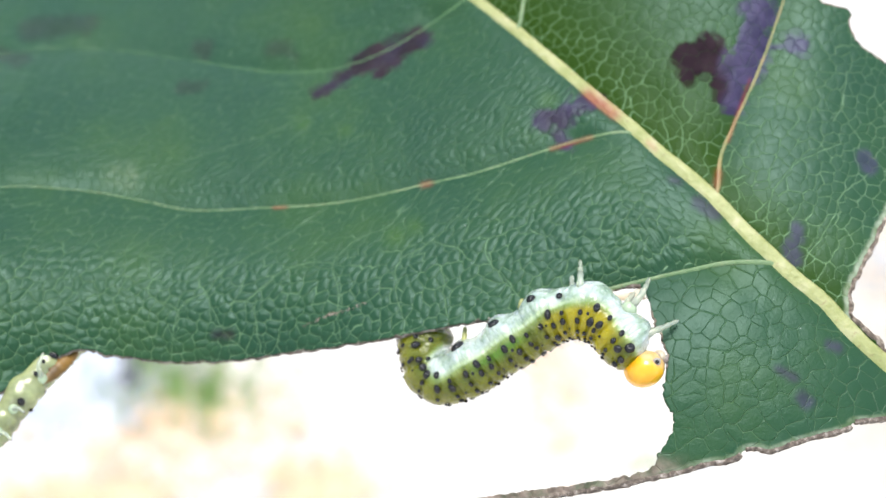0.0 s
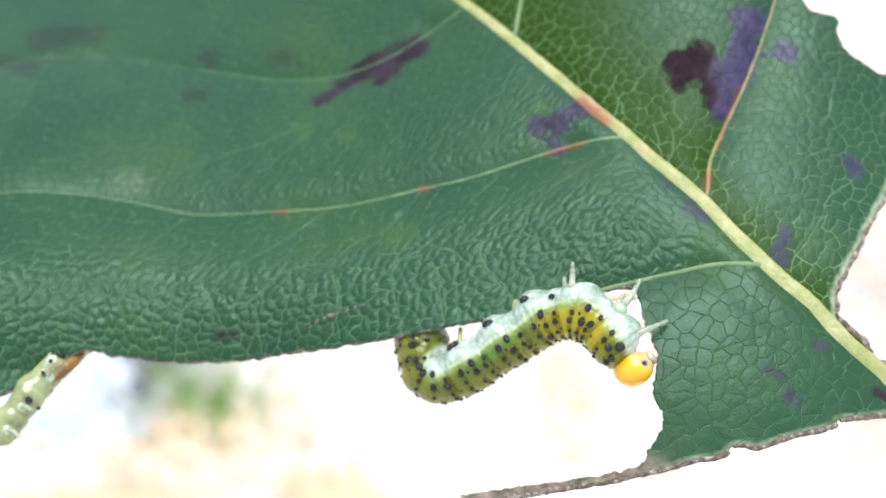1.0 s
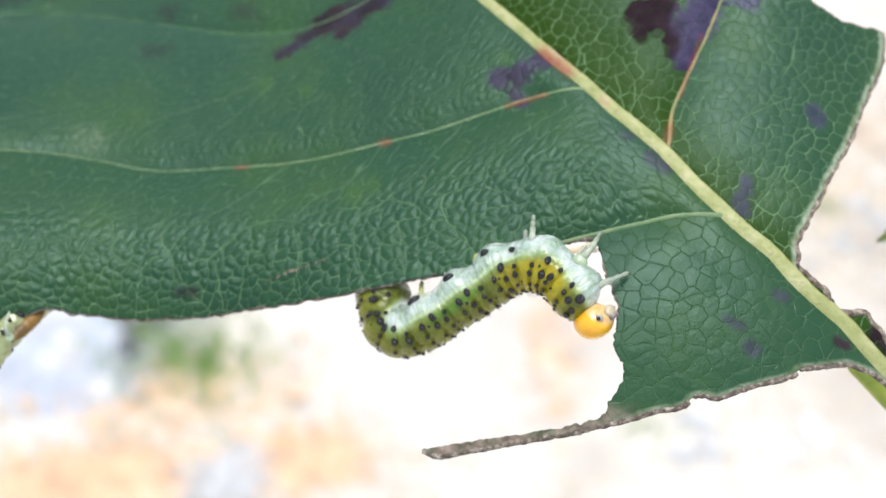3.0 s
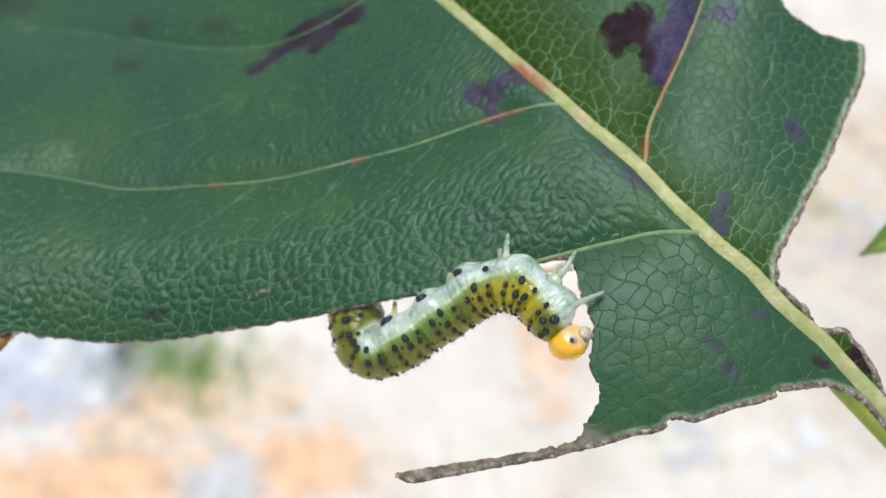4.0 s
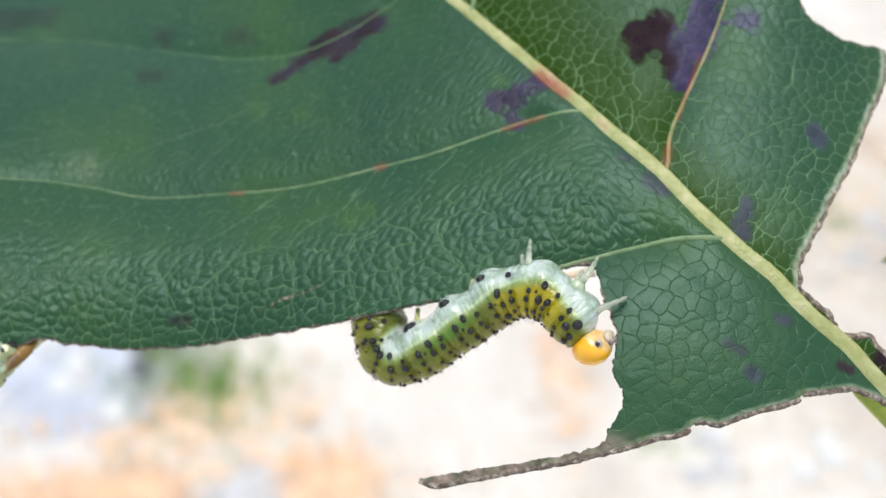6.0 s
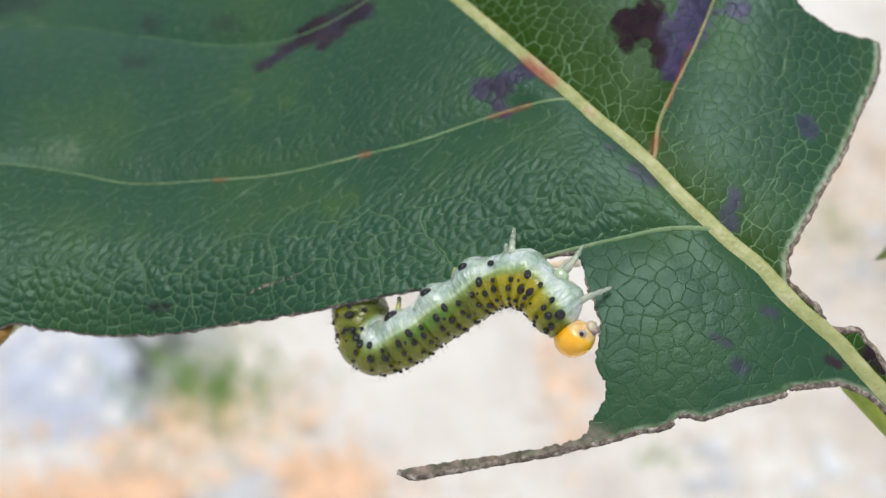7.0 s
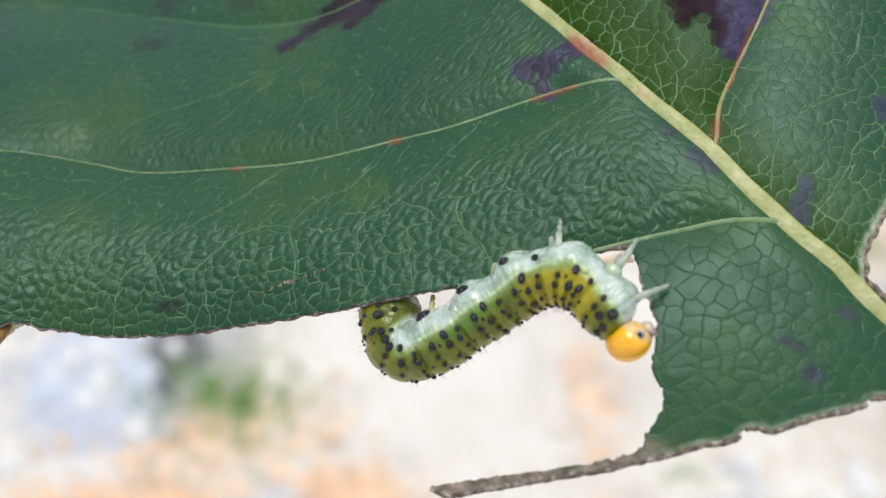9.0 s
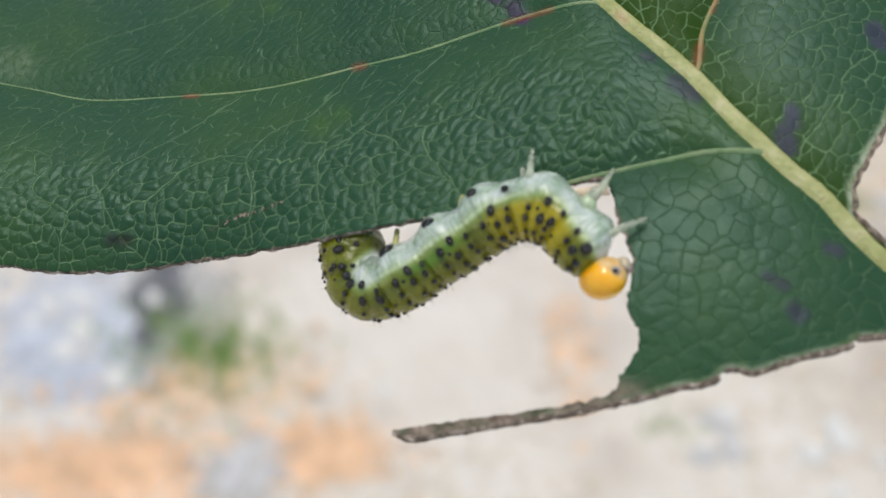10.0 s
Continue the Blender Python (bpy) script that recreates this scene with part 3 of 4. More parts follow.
def blade_mesh(step=0.052, thick=0.28):
    poly = np.vstack([OUT[k][:-1] for k in ("low", "bite", "top", "strip", "base", "right", "topb", "far")])
    # finer where the blade is seen close, coarser towards its tip
    xs = np.concatenate([np.arange(poly[:, 0].min() - step, -23.0, 2.2 * step), np.arange(-23.0, poly[:, 0].max() + 2 * step, step)])
    ys = np.concatenate([np.arange(poly[:, 1].min() - step, 17.0, step), np.arange(17.0, 26.0 + 2 * step, 2.2 * step)])
    gx, gy = np.meshgrid(xs, ys, indexing="ij")
    x, y = gx.ravel().copy(), gy.ravel().copy()
    ins = inside(x, y, poly)
    # pull grid points near the outline onto it
    best = np.full(x.shape, 1e9)
    bx, by = x.copy(), y.copy()
    for (x0, y0), (x1, y1) in zip(poly, np.roll(poly, -1, axis=0)):
        lo = (x > min(x0, x1) - step) & (x < max(x0, x1) + step) & (y > min(y0, y1) - step) & (y < max(y0, y1) + step)
        i = np.nonzero(lo)[0]
        if len(i):
            dx, dy = x1 - x0, y1 - y0
            t = np.clip(((x[i] - x0) * dx + (y[i] - y0) * dy) / (dx * dx + dy * dy + 1e-12), 0, 1)
            qx, qy = x0 + t * dx, y0 + t * dy
            d = np.hypot(x[i] - qx, y[i] - qy)
            m = d < best[i]
            j = i[m]
            best[j], bx[j], by[j] = d[m], qx[m], qy[m]
    snap = best < 0.55 * step
    x[snap], y[snap] = bx[snap], by[snap]
    keep = (ins | snap).reshape(gx.shape)
    face = keep[:-1, :-1] & keep[1:, :-1] & keep[1:, 1:] & keep[:-1, 1:]
    ny = len(ys)
    ii, jj = np.nonzero(face)
    quads = np.stack([ii * ny + jj, (ii + 1) * ny + jj, (ii + 1) * ny + jj + 1, ii * ny + jj + 1], 1)
    used = np.unique(quads)
    index = np.full(len(x), -1)
    index[used] = np.arange(len(used))
    quads = index[quads]
    x, y = x[used], y[used]
    relief, marks = leaf_fields(x, y)
    z = face_height(x, y) + relief
    top = np.stack([x, y, z], 1)
    bottom = np.stack([x + 0.05, y - 0.1, face_height(x, y) + relief * 0.5 - thick], 1)
    n = len(x)
    ring = np.stack([quads, np.roll(quads, -1, axis=1)], 2).reshape(-1, 2).astype(np.int64)
    forth, back = ring[:, 0] * n + ring[:, 1], ring[:, 1] * n + ring[:, 0]
    rim = ring[~np.isin(forth, back)]
    walls = np.stack([rim[:, 1], rim[:, 0], rim[:, 0] + n, rim[:, 1] + n], 1)
    me = mesh_of("blade", np.vstack([top, bottom]) * MM, np.vstack([quads, quads[:, ::-1] + n, walls]).tolist(), M_LEAF)
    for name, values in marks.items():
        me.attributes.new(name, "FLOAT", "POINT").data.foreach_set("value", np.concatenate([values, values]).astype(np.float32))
    return me


def rib_mesh(name, line, w0, w1, mat, lift=0.0, n=120, flat=0.42):
    p = spline(line, n)
    z = leaf_height(p[:, 0], p[:, 1]) + lift
    pts = np.column_stack([p, z]) * MM
    radii = [(w0 + (w1 - w0) * i / (n - 1)) * MM * (1 + 0.10 * noise.noise((i * 0.23, w0, 2.0)) + 0.06 * noise.noise((i * 0.9, w0, 7.0))) for i in range(n)]
    v, f = tube(pts, radii, 12, flat)
    me = mesh_of(name, v, f, mat)
    v = np.array(v) / MM
    me.attributes.new("rust", "FLOAT", "POINT").data.foreach_set("value", rust_at(v[:, 0], v[:, 1]).astype(np.float32))
    return me


def rim_mesh(line, r, lift=-0.05, rough=0.3, mat=M_RIM):
    p = np.array(line)
    z = leaf_height(p[:, 0], p[:, 1]) + lift
    pts = np.column_stack([p, z]) * MM
    radii = [r * MM * (0.80 + 0.40 * abs(noise.noise((x * 0.9, y * 0.9, 4.0))) + 0.16 * noise.noise((x * 3.1, y * 2.3, 1.0))) for x, y in p]
    v, f = tube(pts, radii, 8, 0.8, rough=rough)
    return mesh_of("dried_edge", v, f, mat)


leaf = thing("rose_leaf", "dark green glossy rose leaf, chewed margin with purple-brown stains", "leaf")
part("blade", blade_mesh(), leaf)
part("midrib", rib_mesh("midrib", MIDRIB, 0.23, 0.57, M_RIB, 0.05, 240, 0.30), leaf, "pale yellow-green raised midrib")
part("side_vein", rib_mesh("side_vein", VEIN_LOW, 0.085, 0.02, M_VEIN, 0.0, 160), leaf, "thin yellow-green side vein")
part("side_vein", rib_mesh("side_vein", VEIN_BITE, 0.13, 0.09, M_VEIN, 0.03, 60), leaf)
part("side_vein", rib_mesh("side_vein", VEIN_RIGHT, 0.12, 0.04, M_RUSTY, 0.0, 80), leaf, "rust-tinged side vein")
part("side_vein", rib_mesh("side_vein", VEIN_TOP, 0.07, 0.03, M_DULL, -0.02, 120), leaf)
part("side_vein", rib_mesh("side_vein", VEIN_FAR, 0.14, 0.08, M_VEIN, 0.02, 40), leaf)
part("dried_edge", rim_mesh(ragged(OUT["low"], 420, 0.02, 0.2), 0.14, -0.10, 0.3, M_CORK), leaf, "brown dried chewed margin")
strip_x = OUT["strip"][:, 0]
strip_piece = np.where(strip_x < 12.55, 0, np.where(strip_x < 17.7, 1, 2))
strip_piece[180:] = np.maximum.accumulate(strip_piece[180:])
for k in range(3):
    part("dried_edge", rim_mesh(OUT["strip"][strip_piece == k][1:-1], 0.15, -0.03, 0.20, M_CORK), leaf, "thick brown corky margin")
part("dried_edge", rim_mesh(OUT["right"], 0.13), leaf)
part("dried_edge", rim_mesh(OUT["topb"], 0.08), leaf)
part("dried_edge", rim_mesh(OUT["base"], 0.17), leaf, "black-brown chewed margin")
part("dried_edge", rim_mesh(OUT["bite"][12:40], 0.06, -0.02), leaf, "thin pale bitten margin")


def flap_mesh():
    """A shred of dead tissue under the bite."""
    a = spline([(5.6, -0.75), (6.7, -0.8), (7.6, -0.75), (8.5, -0.5)], 20)
    b = spline([(5.7, -1.0), (6.8, -1.1), (7.8, -1.1), (8.6, -1.05)], 20)
    verts, faces = [], []
    for j in range(6):
        for i in range(20):
            p = a[i] + (b[i] - a[i]) * j / 5
            z = leaf_height(p[0], p[1])[0] - 0.05 - 0.25 * (j / 5) ** 2 + 0.06 * noise.noise((p[0] * 3, p[1] * 3, 2))
            verts.append((p[0], p[1], z))
    n = len(verts)
    verts += [(x, y, z - 0.10) for x, y, z in verts]
    for j in range(5):
        for i in range(19):
            q = (j * 20 + i, j * 20 + i + 1, (j + 1) * 20 + i + 1, (j + 1) * 20 + i)
            faces += [tuple(reversed(q)), tuple(k + n for k in q)]
    return mesh_of("dry_shred", np.array(verts) * MM, faces, M_SHRED)


part("dry_shred", flap_mesh(), leaf, "pinkish dry shred of leaf")


def scar_mesh():
    rng = random.Random(5)
    p = spline([(-8.1, -2.7), (-7.6, -2.5), (-6.95, -2.2), (-6.3, -2.0), (-5.7, -1.85), (-5.0, -1.5)], 90)
    p += np.array([(0.05 * rng.gauss(0, 1), 0.05 * rng.gauss(0, 1)) for _ in p])
    z = leaf_height(p[:, 0], p[:, 1]) + 0.06
    r = [0.058 * MM * max(0, rng.gauss(0.5, 0.5)) * (0.35 + 0.65 * (0.2 < i / 90 < 0.62)) + 0.003 * MM for i in range(90)]
    v, f = tube(np.column_stack([p, z]) * MM, r, 6, 0.5, rough=0.5)
    return mesh_of("scratch", v, f, M_RIM)


part("scratch", scar_mesh(), leaf, "thin grey-brown scratch on the leaf")


# ---- larvae ----
def larva_mesh(path, radius, segs, rings=420, sides=56, turn=1, mat=M_SKIN):
    """A caterpillar-like body: path in mm from tail to head, belly to the left of the way, or to the right with turn -1."""
    p = spline(path, rings)
    tan = np.gradient(p, axis=0)
    tan /= np.linalg.norm(tan, axis=1)[:, None]
    verts, belly, gut, yellow, line, frames = [], [], [], [], [], []
    along, belly_side, near_side = [], [], []
    for i in range(rings):
        s = i / (rings - 1)
        t = tan[i]
        left = np.array([-t[1], t[0], 0.0])
        left -= t * left.dot(t)
        left /= np.linalg.norm(left)
        out = np.cross(t, left)
        left = left * turn
        ph = s * segs
        fold = 0.5 + 0.5 * math.cos(2 * math.pi * ph)
        fine = 0.5 + 0.5 * math.cos(2 * math.pi * (ph * 3 - 0.25))
        r = np.interp(s, [0, 0.015, 0.04, 0.08, 0.14, 0.4, 0.8, 0.95, 0.975, 0.99, 1.0], [0.84, 0.92, 0.96, 0.98, 1.0, 1.0, 1.0, 0.95, 0.86, 0.66, 0.30]) * radius
        frames.append((p[i], t, left, out, r))
        for k in range(sides):
            w = 2 * math.pi * k / sides
            cl, co = math.cos(w), math.sin(w)
            under = max(0, cl)
            back = max(0, -cl + 0.3)
            # soft lobes along the belly, rings of folds over the back, a thin ridge along the flank
            lobe = 1 + (0.22 * max(0, math.cos(w - 0.5)) ** 5 + 0.22 * max(0, math.cos(w + 0.5)) ** 5) * (1 - fold) ** 1.3
            ring = 1 - (0.05 * fold ** 4 + 0.085 * fine ** 3 * min(1, back + 0.35)) * (0.5 + 0.5 * (1 - under))
            lump = 1 + (0.020 + 0.02 * under) * noise.noise((s * segs * 4, cl * 3.2, co * 3.2)) + 0.008 * noise.noise((s * segs * 12, cl * 9, co * 9))
            flank = math.exp(-((cl - 0.44 - 0.04 * noise.noise((s * segs * 1.5, 3, co))) / 0.035) ** 2) * float(smooth(0.26, 0.34, s) * smooth(0.80, 0.70, s)) * max(0, co)
            verts.append(p[i] + (left * cl + out * co) * r * lobe * ring * (lump + 0.018 * flank))
            line.append(flank)
            b = cl + 0.10 * noise.noise((s * segs * 2.2, co * 2, 1.0)) + (0.30 * smooth(0.84, 0.93, s) if s > 0.8 else 0) + 0.30 * float(smooth(0.11, 0.17, s) * smooth(0.34, 0.22, s)) - 0.8 * float(smooth(0.15, 0.09, s))
            along.append(ph)
            belly_side.append(cl)
            near_side.append(co)
            belly.append(float(smooth(0.05, 0.70, b)))
            g = max(0.0, 1 - abs(cl - 0.10 + 0.1 * noise.noise((s * segs * 2, 5, co))) / 0.34)
            gut.append(g * float(smooth(0.34, 0.42, s) * smooth(0.62, 0.52, s)))
            yellow.append(float(smooth(0.60, 0.72, s) * smooth(0.95, 0.88, s)) * 0.9 * float(smooth(0.45, 0.1, cl)) + 0.25 * float(smooth(-0.2, -0.9, cl)))
    faces = []
    for i in range(rings - 1):
        for k in range(sides):
            k2 = (k + 1) % sides
            faces.append((i * sides + k, i * sides + k2, (i + 1) * sides + k2, (i + 1) * sides + k)[::turn])
    faces.append(tuple(reversed(range(sides))))
    faces.append(tuple(range((rings - 1) * sides, rings * sides)))
    me = mesh_of("body", np.array(verts) * MM, faces, mat)
    for name, values in (("belly", belly), ("gut", gut), ("yellow", yellow), ("line", line)):
        me.attributes.new(name, "FLOAT", "POINT").data.foreach_set("value", np.clip(np.array(values, np.float32), 0, 1))
    for name, values in (("along", along), ("belly_side", belly_side), ("near_side", near_side)):
        me.attributes.new(name, "FLOAT", "POINT").data.foreach_set("value", np.array(values, np.float32))
    return me, frames


def wart_mesh():
    v, f = ball(1.0, 7, 12, (1, 1, 0.62))
    v = [(x * (1 + 0.12 * noise.noise((x * 2, y * 2, z * 2))), y * (1 + 0.12 * noise.noise((x * 2, y * 2, z * 2 + 5))), z) for x, y, z in v]
    return mesh_of("wart", v, f, M_WART)


WART = wart_mesh()
BRISTLE = mesh_of("bristle", *tube([(0, 0, 0), (0, 0, 0.6), (0.12, 0, 1.0)], [0.07, 0.045, 0.012], 5, up=(1, 0, 0)), M_HAIR)


def on_skin(frames, s, w, lift=0.0):
    """Place and axes on the body: s 0..1 from tail to head, w degrees from the belly over the near side."""
    p, t, left, out, r = frames[min(len(frames) - 1, max(0, int(s * (len(frames) - 1))))]
    a = radians(w)
    nrm = left * math.cos(a) + out * math.sin(a)
    m = Matrix((t, np.cross(nrm, t), nrm)).transposed().to_4x4()
    m.translation = Vector((p + nrm * r * (1 + lift)) * MM)
    return m


# rows of warts on the three rings of a segment: degrees from the belly, place within the segment, size in mm
WART_ROWS = [(28, 0.50, 0.30), (88, 0.45, 0.21), (113, 0.43, 0.15), (139, 0.44, 0.13), (160, 0.46, 0.13), (182, 0.45, 0.14),
             (77, 0.74, 0.20), (105, 0.75, 0.22), (137, 0.71, 0.18), (158, 0.74, 0.13), (178, 0.74, 0.14),
             (83, 0.05, 0.14), (104, 0.03, 0.19), (126, 0.02, 0.13), (150, 0.04, 0.14), (172, 0.02, 0.13), (192, 0.05, 0.13),
             (200, 0.5, 0.12), (225, 0.6, 0.14), (332, 0.5, 0.26), (124, 0.20, 0.09), (95, 0.60, 0.09), (168, 0.2, 0.11), (186, 0.60, 0.12)]


def warts(larva, frames, segs, seed, share=1.0):
    rng = random.Random(seed)
    for k in range(segs):
        for w, u, size in WART_ROWS:
            s = (k + u + rng.uniform(-0.03, 0.03)) / segs
            if s < 0.035 or s > 0.93 or (w < 40 and (s > 0.70 or s < 0.3)) or (s < 0.3 and w > 195) or (s < 0.28 and 90 < w < 100):
                continue
            if rng.random() > share or (s < 0.24 and w < 80):
                continue
            w2 = w + rng.uniform(-4, 4)
            big = 0.20 if w < 40 or w > 320 else 0.03 * max(0, math.cos(radians(w - 30)))
            m = on_skin(frames, s, w2, big - 0.02)
            sz = size * rng.choice((0.7, 0.8, 0.9, 1.0)) * MM
            long = rng.uniform(1.15, 1.5)
            turn = rng.uniform(-20, 20) + (90 if w < 40 or w > 320 else 0)
            part("wart", WART, larva, m=m @ pose(0, 0, 0, 0, 0, turn) @ Matrix.Diagonal((sz * 0.85, sz * long * 0.85, sz, 1)))
            if (w > 145 and rng.random() < 0.8) or rng.random() < 0.06:
                part("bristle", BRISTLE, larva, m=m @ pose(0, 0, 0, rng.uniform(-20, 20), rng.uniform(-20, 20), 0) @ Matrix.Diagonal((0.20 * MM, 0.20 * MM, 0.34 * MM, 1)))


def leg(larva, pts, r0, r1, name="leg"):
    p = spline(pts, 40)
    n = len(p)
    radii = []
    for i in range(n):
        u = i / (n - 1)
        radii.append((r0 + (r1 - r0) * u ** 0.6) * 0.86 * MM * (1 + 0.11 * math.cos(u * 2 * math.pi * 4.5)) * (1.25 - 0.25 * min(1, u * 5)))
    v, f = tube(p * MM, radii, 12, up=(0.3, 0.2, 1))
    lg = part(name, mesh_of(name, v, f, M_LEG if name == "leg" else M_PROLEG), larva, "clear glassy jointed leg" if name == "leg" else "stubby pale proleg")
    if name == "leg":
        v, f = tube(np.array([p[-1], p[-1] + (p[-1] - p[-3]) * 0.9]) * MM, [r1 * 0.75 * MM, r1 * 0.15 * MM], 7, up=(0.3, 0.2, 1))
        part("leg_base", mesh_of("leg_base", *ball(r0 * 1.4 * MM, 12, 18, (1.0, 1.0, 0.9)), M_BASE), lg, "pale swollen leg base", m=Matrix.Translation(p[0] * MM))
        part("claw", mesh_of("claw", v, f, M_CLAW), lg, "dark brown claw")
    return lg


def head_mesh(radius=1.0):
    """A round capsule; its face, towards +x, is pale."""
    v, f = ball(1.0, 36, 48)
    out, face = [], []
    for x, y, z in v:
        muzzle = float(smooth(0.45, 0.95, x * 0.9 + y * 0.35 + z * 0.15))
        seam = 0.03 * math.exp(-((y - 0.35) / 0.05) ** 2) * float(smooth(0.1, 0.5, x))
        k = 1 + 0.06 * muzzle - seam
        out.append((x * 1.06 * k, y * 0.96 * (1 - 0.10 * muzzle), z * 1.12 * (1 - 0.15 * muzzle)))
        face.append(float(smooth(0.30, 0.56, x * 0.76 + y * 0.55 + z * 0.05 + 0.08 * noise.noise((x * 3, y * 3, z * 3)))))
    me = mesh_of("head", np.array(out) * MM * radius, f, M_HEAD)
    me.attributes.new("face", "FLOAT", "POINT").data.foreach_set("value", np.array(face, np.float32))
    return me


def make_head(larva, m, radius=1.0):
    head = part("head", head_mesh(radius), larva, "glossy orange head capsule with a pale face", m=m)
    k = radius * MM
    for side in (1, -1):
        at = pose(0.62 * k, 0.16 * k, 0.84 * side * k, 0, 0, 0)
        ring = part("eye_patch", mesh_of("eye_patch", *ball(0.20 * radius * MM, 8, 14, (1.15, 1, 0.7)), M_EYERIM), head, "grey eye patch", m=at)
        part("eye", mesh_of("eye", *ball(0.115 * radius * MM, 8, 14), M_BLACK), ring, "black eye", m=pose(0, 0, 0.11 * side * k))
        v, f = tube(np.array([(0.95, 0.30, 0.45 * side), (1.12, 0.36, 0.42 * side), (1.26, 0.33, 0.40 * side)]) * k, [0.11 * k, 0.08 * k, 0.03 * k], 8)
        part("feeler", mesh_of("feeler", v, f, M_FACE), head)
        v, f = tube(np.array([(1.0, 0.0, 0.24 * side), (1.18, 0.02, 0.24 * side), (1.28, 0.08, 0.12 * side)]) * k, [0.22 * k, 0.20 * k, 0.10 * k], 12)
        part("jaw", mesh_of("jaw", v, f, M_JAW), head, "grey-brown jaw")
    part("lip", mesh_of("lip", *ball(0.36 * k, 12, 18, (0.8, 0.95, 1.6)), M_FACE), head, "pale upper lip", m=pose(1.02 * k, 0.24 * k, 0))
    return head


BODY = [(-2.12, -2.35, 1.25), (-2.12, -3.10, 1.60), (-2.02, -4.0, 1.95), (-1.66, -4.92, 2.20), (-0.80, -5.17, 2.55), (0.40, -4.62, 3.05), (1.64, -3.70, 3.50), (2.92, -2.85, 3.90), (4.14, -2.01, 4.30), (5.26, -1.70, 4.80), (6.25, -1.98, 5.20), (6.97, -2.66, 5.60), (7.62, -3.40, 5.90), (8.02, -3.78, 6.05)]
larva = thing("sawfly_larva", "pale green sawfly larva with black warts, feeding on the leaf", "larva", group="sawfly larvae on the leaf")
body_me, body_frames = larva_mesh(BODY, 1.30, 7)
part("body", body_me, larva, "yellow-green skin with a pale glassy belly")
warts(larva, body_frames, 7, 3)
for s_at, w_at, size in [(0.72, 44, 0.17), (0.80, 40, 0.10), (0.815, 46, 0.09), (0.945, 114, 0.20), (0.97, 128, 0.18), (0.965, 92, 0.25), (0.965, 152, 0.17), (0.175, 96, 0.21), (0.10, 70, 0.15), (0.085, 104, 0.14), (0.14, 118, 0.13)]:
    part("wart", WART, larva, m=on_skin(body_frames, s_at, w_at) @ Matrix.Diagonal((size * MM, size * MM, size * MM, 1)))
larva_head = make_head(larva, pose(8.16 * MM, -4.33 * MM, 6.0 * MM, 0, -8, 22), 0.91)
leg(larva, [(5.25, -0.9, 5.4), (5.28, -0.1, 5.4), (5.45, 0.75, 4.0)], 0.27, 0.105)
leg(larva, [(7.5, -1.5, 5.9), (8.1, -0.75, 5.9), (8.65, -0.05, 4.8)], 0.28, 0.105)
leg(larva, [(8.0, -2.8, 6.1), (8.9, -2.35, 6.3), (9.85, -2.0, 5.7)], 0.28, 0.105)
leg(larva, [(5.2, -0.9, 4.2), (5.1, -0.2, 3.6), (5.2, 0.3, 3.2)], 0.27, 0.105)
leg(larva, [(7.4, -1.6, 4.7), (7.9, -0.9, 4.2), (8.3, -0.6, 3.9)], 0.28, 0.105)
leg(larva, [(8.0, -2.9, 5.0), (8.7, -2.5, 4.8), (9.2, -2.4, 4.6)], 0.28, 0.105)
leg(larva, [(-0.25, -3.7, 3.1), (-0.08, -3.2, 3.1), (-0.02, -2.6, 2.8)], 0.22, 0.12, "proleg")
leg(larva, [(1.4, -2.7, 3.9), (1.3, -2.3, 3.6), (1.3, -1.95, 3.2)], 0.30, 0.15, "proleg")
leg(larva, [(2.7, -1.9, 4.3), (2.65, -1.5, 4.0), (2.7, -1.2, 3.6)], 0.30, 0.15, "proleg")
leg(larva, [(-1.35, -3.4, 0.9), (-1.0, -3.2, 1.1), (-0.85, -2.7, 1.3)], 0.18, 0.12, "proleg")

# a second larva at the margin, mostly out of view
BODY_2 = [(-11.5, 1.6, -5.0), (-14.0, 0.2, -4.6), (-17.0, -1.6, -3.4), (-19.4, -3.1, -1.6), (-20.7, -4.6, 0.2), (-21.7, -6.1, 1.4), (-22.6, -7.5, 2.0), (-23.4, -8.9, 2.2)]
larva_2 = thing("sawfly_larva", "second dull olive larva clinging under the leaf margin", "larva", group="sawfly larvae on the leaf")
body2_me, frames_2 = larva_mesh(BODY_2, 0.80, 9, 240, 32, -1, M_DULL_SKIN)
part("body", body2_me, larva_2)
warts(larva_2, frames_2, 9, 11, 0.10)
make_head(larva_2, pose(-23.9 * MM, -9.9 * MM, 2.2 * MM, 0, 0, 235), 0.60)
leg(larva_2, [(-21.0, -5.6, 1.6), (-21.0, -4.9, 2.2), (-20.9, -4.3, 1.9)], 0.20, 0.09)
leg(larva_2, [(-22.1, -7.0, 2.5), (-21.7, -6.9, 3.0), (-21.4, -7.1, 3.0)], 0.18, 0.08)
leg(larva_2, [(-22.7, -8.1, 2.8), (-22.2, -8.1, 3.3), (-21.9, -8.4, 3.3)], 0.18, 0.08)


def curl_mesh():
    p = spline([(-19.75, -4.3), (-20.15, -4.75), (-20.5, -5.2), (-20.95, -5.75)], 40)
    z = np.linspace(0.3, 1.7, 40)
    r = [0.40 * MM * math.sin(math.pi * (0.12 + 0.84 * i / 39)) ** 0.6 for i in range(40)]
    v, f = tube(np.column_stack([p, z]) * MM, r, 10, 0.6, rough=0.12)
    return mesh_of("dried_edge", v, f, M_CURL)


part("dried_edge", curl_mesh(), leaf, "golden-brown curled dry margin")

